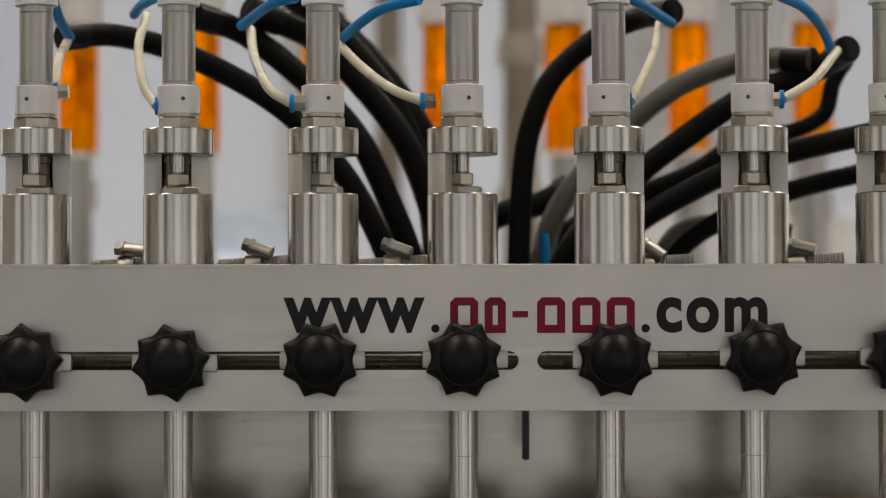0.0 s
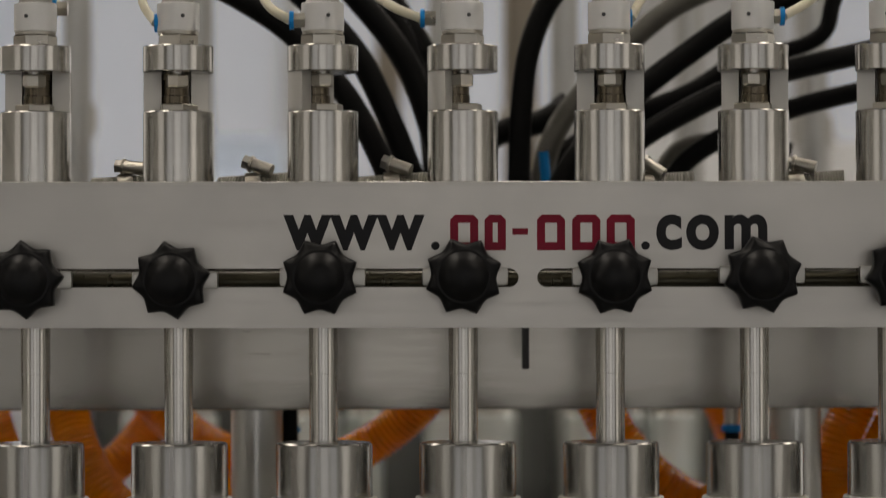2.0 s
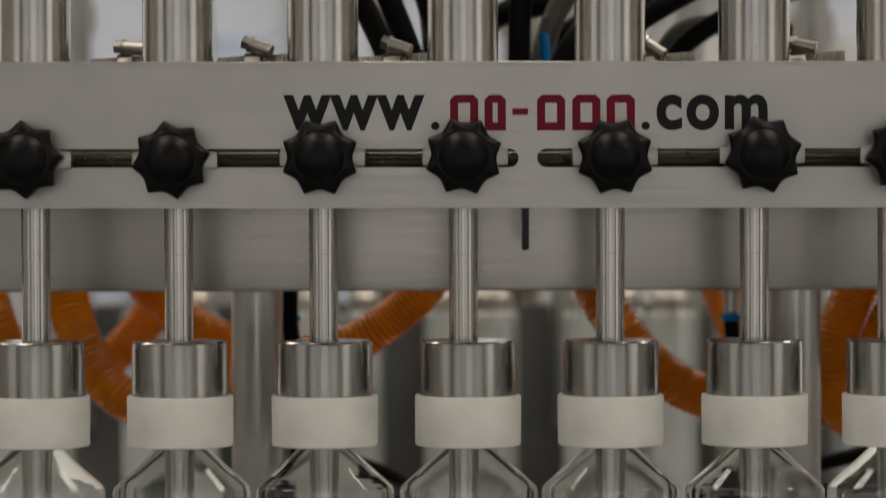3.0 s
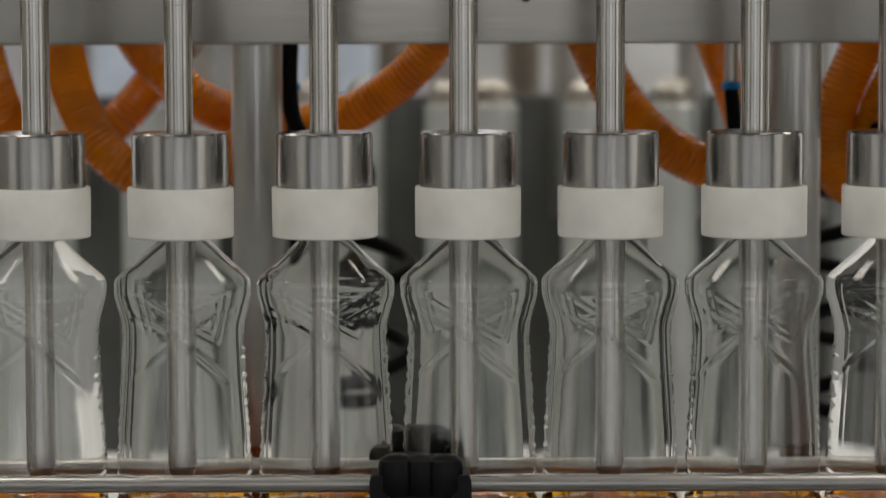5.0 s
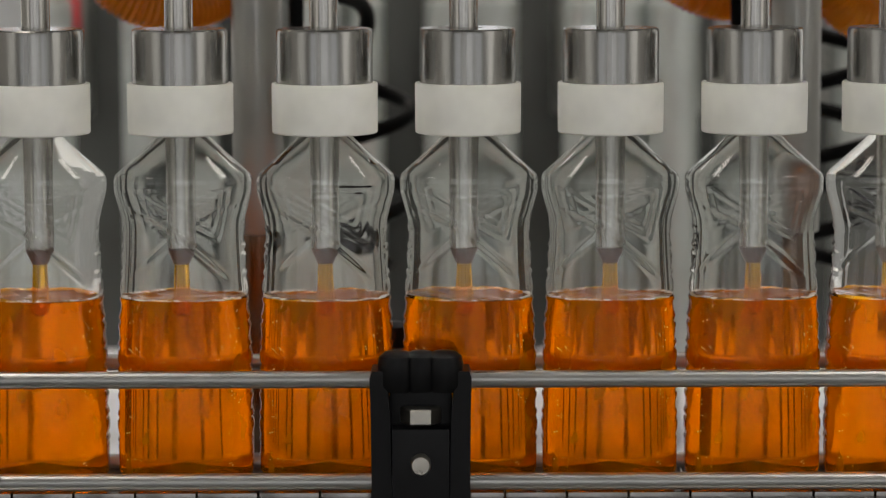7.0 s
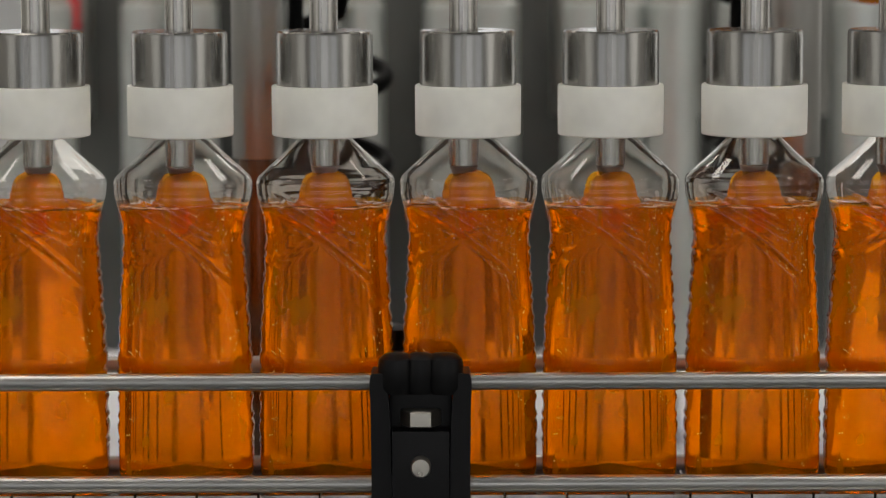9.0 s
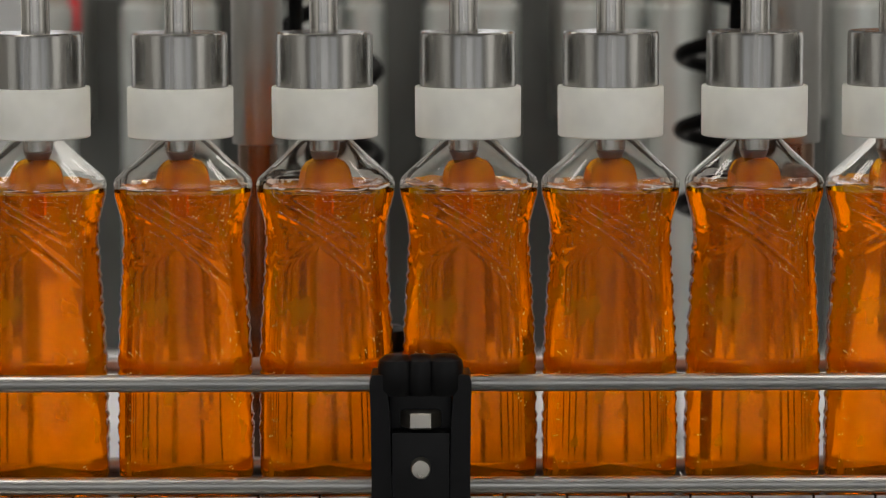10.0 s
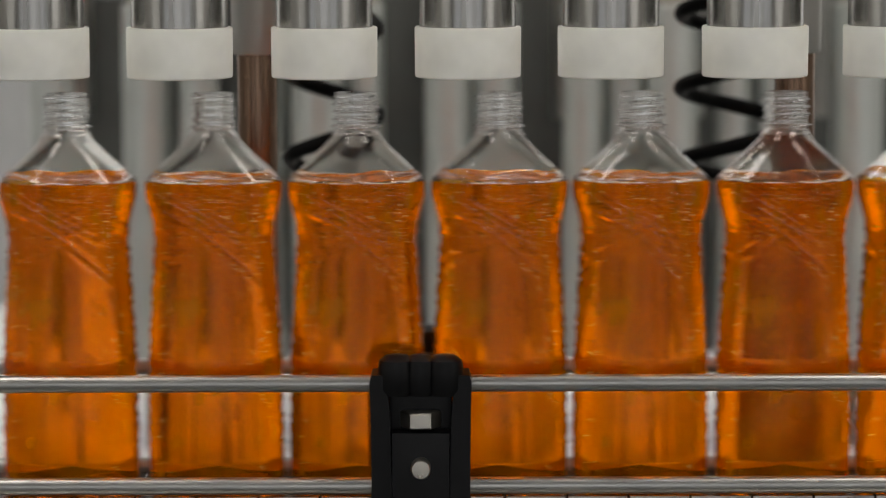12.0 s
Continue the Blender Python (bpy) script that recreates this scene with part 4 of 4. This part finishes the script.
def liquid_meshes():
    """The liquid's outside in stacked bands, each an open ring, and its rippled surface."""
    seg, per = 128, 6
    base_z = list(np.linspace(0.9052, 0.9095, 5)) + list(np.linspace(0.9115, FILL_LOW, 16))
    rise_z = [FILL_LOW + (FILL_TOP - FILL_LOW) * i / (BANDS * per) for i in range(1, BANDS * per + 1)]
    zs = base_z + rise_z
    grid = skin(zs, 0.00065, seg, 0.8)
    du = np.roll(grid, -1, 1) - np.roll(grid, 1, 1)
    dv = np.gradient(grid, axis=0)
    nor = np.cross(du, dv)
    nor /= np.linalg.norm(nor, axis=2, keepdims=True)
    nb = len(base_z)
    base = shell_mesh("liquid_base", grid[:nb], soap, bottom=0.9135)
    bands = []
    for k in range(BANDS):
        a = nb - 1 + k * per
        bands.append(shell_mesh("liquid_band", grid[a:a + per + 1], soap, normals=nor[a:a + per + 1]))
    bubbles = []
    rng = random.Random(5)
    for k in range(BANDS):
        bm = bmesh.new()
        for _ in range(44):
            r = 0.0002 + 0.00045 * rng.random() ** 3
            z = FILL_LOW + (FILL_TOP - FILL_LOW) * (k + rng.random()) / BANDS
            a, b, n = outline(z)
            x = rng.uniform(-0.85, 0.85) * a
            y = -(b - 0.0012) * (1 - abs(x / a) ** n) ** (1 / n)
            bmesh.ops.create_icosphere(bm, subdivisions=1, radius=r, matrix=Matrix.Translation((x, y, z)))
        bubbles.append(mesh_of("bubbles", bm, bubble_mat, 3.0))
    bm = bmesh.new()
    for _ in range(150):
        z = rng.uniform(0.912, FILL_LOW)
        a, b, n = outline(z)
        x = rng.uniform(-0.85, 0.85) * a
        y = -(b - 0.0012) * (1 - abs(x / a) ** n) ** (1 / n)
        bmesh.ops.create_icosphere(bm, subdivisions=1, radius=0.0002 + 0.00035 * rng.random() ** 3, matrix=Matrix.Translation((x, y, z)))
    bubbles.append(mesh_of("bubbles", bm, bubble_mat, 3.0))
    surfaces = []
    for seed in range(3):
        rows = []
        for q in (0.02, 0.2, 0.4, 0.6, 0.75, 0.88, 0.96, 1.0):
            ring = []
            for i in range(seg):
                t = 2 * math.pi * i / seg
                c, s = math.cos(t), math.sin(t)
                x = 0.0377 * q * math.copysign(abs(c) ** (2 / 2.45), c)
                y = 0.0262 * q * math.copysign(abs(s) ** (2 / 2.45), s)
                h = 0.0042 * noise.noise(Vector((x * 42 + seed * 9, y * 42, 0.3))) + 0.0008 * noise.noise(Vector((x * 200, y * 200, seed)))
                ring.append((x, y, h * (1 - 0.3 * q) + 0.0016 * q ** 8))
            rows.append(ring)
        surfaces.append(shell_mesh("liquid_surface", np.array(rows)[::-1], soap_top, top=0.0))
    # Pale beads along the rim: foam, with the meniscus glint built as shape.
    glint_bead_meshes = []
    for seed in range(3):
        bm = bmesh.new()
        rng = random.Random(seed)
        for k in range(220):
            t = rng.uniform(0, 2 * math.pi)
            c, s = math.cos(t), math.sin(t)
            if noise.noise(Vector((c * 2.5, s * 2.5, seed * 3.7))) < -0.12:
                continue
            r = rng.uniform(0.0003, 0.0008)
            wide = rng.uniform(0.94, 1.0)
            x = 0.0376 * wide * math.copysign(abs(c) ** (2 / 2.45), c)
            y = 0.0260 * wide * math.copysign(abs(s) ** (2 / 2.45), s)
            h = 0.0006 + 0.0012 * noise.noise(Vector((x * 90, y * 90, seed))) + r * 0.4
            bmesh.ops.create_icosphere(bm, subdivisions=1, radius=r, matrix=Matrix.Translation((x, y, h)) @ Matrix.Diagonal((rng.uniform(1, 3.2), rng.uniform(1, 2), 0.8, 1)))
        glint_bead_meshes.append(mesh_of("glint_beads", bm, foam_glint_mat, 3.0))
    return base, bands, bubbles, surfaces, glint_bead_meshes


def build_bottles():
    shell = bottle_shell()
    base, bands, bubbles, surfaces, glint_bead_meshes = liquid_meshes()
    made = []
    for i, x in enumerate(BX):
        ob = thing("bottle", "clear moulded plastic bottle filling with orange soap on the conveyor", "bottle", "bottles on the conveyor", pose(x, 0, 0))
        # Shell and soap cast no shadow, so the lamps reach inside unblocked.
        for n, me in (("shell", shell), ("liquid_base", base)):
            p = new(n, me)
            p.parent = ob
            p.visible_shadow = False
        low = new("bubbles", bubbles[-1])
        low.parent = p
        tagged(low, "tiny air bubbles in the soap", kind="stuff")
        rings = []
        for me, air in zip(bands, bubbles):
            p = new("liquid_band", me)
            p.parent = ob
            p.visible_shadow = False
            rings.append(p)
            bub = new("bubbles", air)
            bub.parent = p
            tagged(bub, "tiny air bubbles in the soap", kind="stuff")
        top = new("liquid_surface", surfaces[i % 3])
        top.parent = ob
        top["label"] = "rippled shiny liquid surface"
        fr = new("glint_beads", glint_bead_meshes[i % 3])
        fr.parent = top
        tagged(fr, "pale foam beads along the rim, standing for its bright glint", kind="stuff")
        made.append((ob, rings, top))
    return made


def build_cups():
    cap = lathe([(0, 1.1497), (0.0300, 1.1497), (0.0300, 1.1818), (0.0296, 1.1835), (0.0284, 1.1845), (0.0092, 1.1845), (0.0092, 1.1827), (0, 1.1827)], 72)
    cup = lathe([(0.0165, 1.1400), (0.0165, 1.1195), (0.0320, 1.1195), (0.0328, 1.1203), (0.0330, 1.1498), (0.0324, 1.1508), (0.0301, 1.1508), (0.0301, 1.1400), (0.0165, 1.1400)], 72)
    a, b = mesh_of("steel_cap", cap, cap_steel), mesh_of("cup", cup, white_pom)
    made = []
    for x in (-0.2526, -0.1636, -0.0739, 0.0151, 0.1037, 0.1931, 0.2806):
        ob = thing("centring_cup", "white plastic centring cup with polished steel cap on filling tube", "centring cup", "centring cups", pose(x, 0, 0))
        for n, me in (("steel_cap", a), ("cup", b)):
            p = new(n, me)
            p.parent = ob
        made.append(ob)
    return made


def build_mounds():
    """A dome added under each tube when the bottle is nearly full, standing in for the refracted tube end."""
    me = mesh_of("swell", lathe([(0.0195, -0.002), (0.0166, 0.003), (0.0158, 0.008), (0.0146, 0.0120), (0.0118, 0.0158), (0.0070, 0.0182), (0, 0.0190)], 40), refraction_dome_mat)
    made = []
    for x in BX:
        ob = thing("refraction_dome", "orange dome standing in for the refracted end of the filling tube", "liquid swell", "soap swells", pose(x, 0, 0))
        p = new("swell", me)
        p.parent = ob
        made.append(ob)
    return made


def build_background():
    """Blurred things far behind the heads: pipes, a tank, a motor, a cabinet."""
    for x, y, r in ((0.074, 0.95, 0.017), (-0.33, 0.85, 0.013), (0.36, 1.05, 0.016), (-0.055, 1.2, 0.014)):
        ob = thing("upright_pipe", "weathered brownish steel pipe standing on the white plate", "pipe", "upright pipes", pose(x, y, 0))
        part("pipe", rod(r, 0.80, 2.6, 0.001, 24), weathered, ob)
        for z in (1.42, 1.56):
            part("collar", rod(r * 1.35, z, z + 0.03, 0.003, 24), zinc, ob)
    tank = thing("storage_tank", "pale blue enamelled storage tank on legs", "tank", "", pose(-0.30, 2.4, 0))
    part("shell", lathe([(0, 0.7), (0.15, 0.72), (0.24, 0.80), (0.24, 1.32), (0.22, 1.38), (0.08, 1.44), (0.08, 1.50), (0, 1.50)], 40), tank_paint, tank)
    for a in (45, 135, 225, 315):
        part("leg", rod(0.02, 0.0, 0.76, 0.002, 16, None, (0.18 * math.cos(radians(a)), 0.18 * math.sin(radians(a)), 0)), satin, tank)
    motor = thing("gear_motor", "dark green gear motor on a pedestal", "motor", "", pose(-0.23, 1.575, 0))
    part("pedestal", block(-0.05, 0.05, -0.05, 0.05, 0, 1.28, 0.004), grey_panel, motor)
    part("housing", rod(0.055, -0.09, 0.09, 0.012, 32), dark_paint, motor, "", pose(0, 0, 1.336, 0, 90, 0))
    part("gearbox", block(-0.04, 0.06, -0.05, 0.05, 1.281, 1.38, 0.012), dark_paint, motor, "", pose(0.09, 0, 0))
    cab = thing("control_cabinet", "pale grey control cabinet with a dark window", "cabinet", "", pose(0.55, 2.6, 0))
    part("body", block(-0.3, 0.3, -0.15, 0.2, 0, 1.5, 0.008), wall_paint, cab)
    part("window", block(-0.2, 0.2, -0.156, -0.1505, 1.2, 1.4, 0.002), dark_paint, cab)


def build_jets():
    """The soap that pours from each filling tube."""
    made = []
    me = mesh_of("stream", lathe([(0, -0.0325), (0.0030, -0.0318), (0.0054, -0.0295), (0.0058, -0.026), (0.0049, -0.012), (0.0044, 0.0), (0, 0.0)], 20), jet_mat)
    for x in XS:
        ob = thing("soap_stream", "amber stream of soap pouring from the filling tube", "liquid stream", "soap streams", pose(x, 0, HEAD_Z - 0.4159))
        p = new("stream", me)
        p.parent = ob
        made.append(ob)
    return made


turned_rail = steel("drawn_rail_steel", (0.43, 0.42, 0.40), 0.30, (1, 1, 0.03), 300)

valves, stems = build_heads()
knobs = build_knobs()
bar = build_bar()
lift = build_lift()
build_posts()
hoses = build_hoses()
ambers = build_amber_hoses()
coils = build_coils()
pistons = build_dosing()
build_conveyor()
bottles = build_bottles()
cups = build_cups()
jets = build_jets()
mounds = build_mounds()
build_background()

# ---- what moves ----
HEAD_RISE = ((0, 381), (0.5, 372), (1.0, 366), (1.1, 368), (1.5, 378), (2.0, 395), (2.5, 410), (3.0, 427), (4.0, 461), (5.0, 499), (5.5, 532), (6.0, 573), (6.5, 633), (7.0, 706), (7.2, 733),
             (8.0, 800), (8.8, 845), (9.5, 874), (10.5, 897), (10.8, 915), (11.05, 950), (11.2, 970), (11.5, 1022), (11.7, 1051), (11.8, 1056), (12.0, 1056))
CUP_LIFT = ((0, 0), (11.0, 0), (11.1, 3), (11.2, 20), (11.3, 39), (11.4, 56), (11.5, 72), (11.6, 88), (11.7, 102), (11.8, 106), (12.0, 106))
AMBER_RISE = ((0, -78), (1.0, -74), (1.5, -66), (2.5, -48), (3.0, -40), (5.0, 0), (5.5, 35), (6.0, 74), (6.5, 107), (7.0, 118), (8.8, 175), (9.5, 220), (10.5, 235), (12.0, 330))
BOTTLE_SHIFT = ((0, 0), (11.1, 0), (11.4, 0.0014), (11.8, 0.0018), (11.9, 0.0026), (12.0, 0.0192))
LEVEL = ((0, 0.905), (1.2, 0.906), (5.0, 0.952), (5.5, 0.966), (6.0, 0.9765), (6.5, 0.9975), (7.0, 1.0167), (7.2, 1.024), (8.0, 1.050), (8.8, 1.072), (9.0, 1.0755), (9.5, 1.0838), (10.0, 1.0875), (10.5, 1.0905),
         (11.0, 1.0918), (12.0, 1.0918))
REFRACTION_DOME = ((0, 0.865), (8.42, 0.865), (8.58, 1.060), (8.8, 1.0755), (9.0, 1.078), (9.5, 1.0835), (10.0, 1.0870), (10.5, 1.0935), (10.65, 1.090), (10.95, 0.865), (12.0, 0.865))
STEM_LIFT = ((0, 0), (1.05, 0), (1.25, 0.0100), (10.55, 0.0100), (10.75, 0), (12.0, 0))
PISTON_RISE = ((0, 0), (0.5, 0.039), (1.0, 0.073), (1.5, 0.094), (2.0, 0.106), (3.0, 0.115), (12.0, 0.115))


def slide(ob, rows, axis, unit=1.0):
    """Key a thing's glide along one axis, from where it was built."""
    m = ob.matrix_basis.copy()
    way = Vector([1.0 if k == axis else 0.0 for k in range(3)])
    walk(ob, [(t, Matrix.Translation(way * (v * unit)) @ m) for t, v in rows])


def when(rows, value):
    for (t0, a), (t1, b) in zip(rows, rows[1:]):
        if a <= value <= b and b > a:
            return t0 + (t1 - t0) * (value - a) / (b - a)
    return rows[-1][0]


def motions():
    head = [(t, (r - 381) * RISE) for t, r in HEAD_RISE]
    for ob in valves + knobs + [bar] + lift[1:] + hoses:
        slide(ob, head, 2)
    slide(lift[0], [(t, max(v, (366 - 381) * RISE)) if t > 1 else (t, (366 - 381) * RISE) for t, v in head], 2)
    for ob in stems:
        slide(ob, STEM_LIFT, 2)
    for ob in ambers:
        slide(ob, AMBER_RISE, 2, 0.00039)
    for ob, swing in zip(coils, (0.072, 0.024)):
        m = ob.matrix_basis.copy()
        walk(ob, [(t, Matrix.Translation((swing * (1.0 if t < 8.5 else 0.5 if t < 9 else 0.0), 0, (r - 600) * RISE * 0.5)) @ m) for t, r in HEAD_RISE])
    for ob in pistons:
        slide(ob, PISTON_RISE, 2)
    for ob in cups:
        slide(ob, CUP_LIFT, 2, RISE)
    for ob in mounds:
        m = ob.matrix_basis.copy()
        walk(ob, [(t, Matrix.Translation((0, 0, v)) @ m) for t, v in REFRACTION_DOME if t < 11.2] + [(t, Matrix.Translation((v, 0, 0.865)) @ m) for t, v in BOTTLE_SHIFT if t > 11.2])
    for ob in jets:
        rows = [(t, v) for t, v in head if t < 10.5] + [(10.55, (898 - 381) * RISE), (10.8, (898 - 381) * RISE - 0.26), (12.0, (898 - 381) * RISE - 0.26)]
        slide(ob, rows, 2)
    step = (FILL_TOP - FILL_LOW) / BANDS
    for ob, rings, top in bottles:
        slide(ob, BOTTLE_SHIFT, 0)
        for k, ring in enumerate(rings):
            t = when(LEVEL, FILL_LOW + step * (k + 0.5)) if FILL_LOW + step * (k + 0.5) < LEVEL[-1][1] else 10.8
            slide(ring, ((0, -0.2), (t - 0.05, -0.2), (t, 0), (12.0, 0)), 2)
        slide(top, LEVEL, 2)


motions()
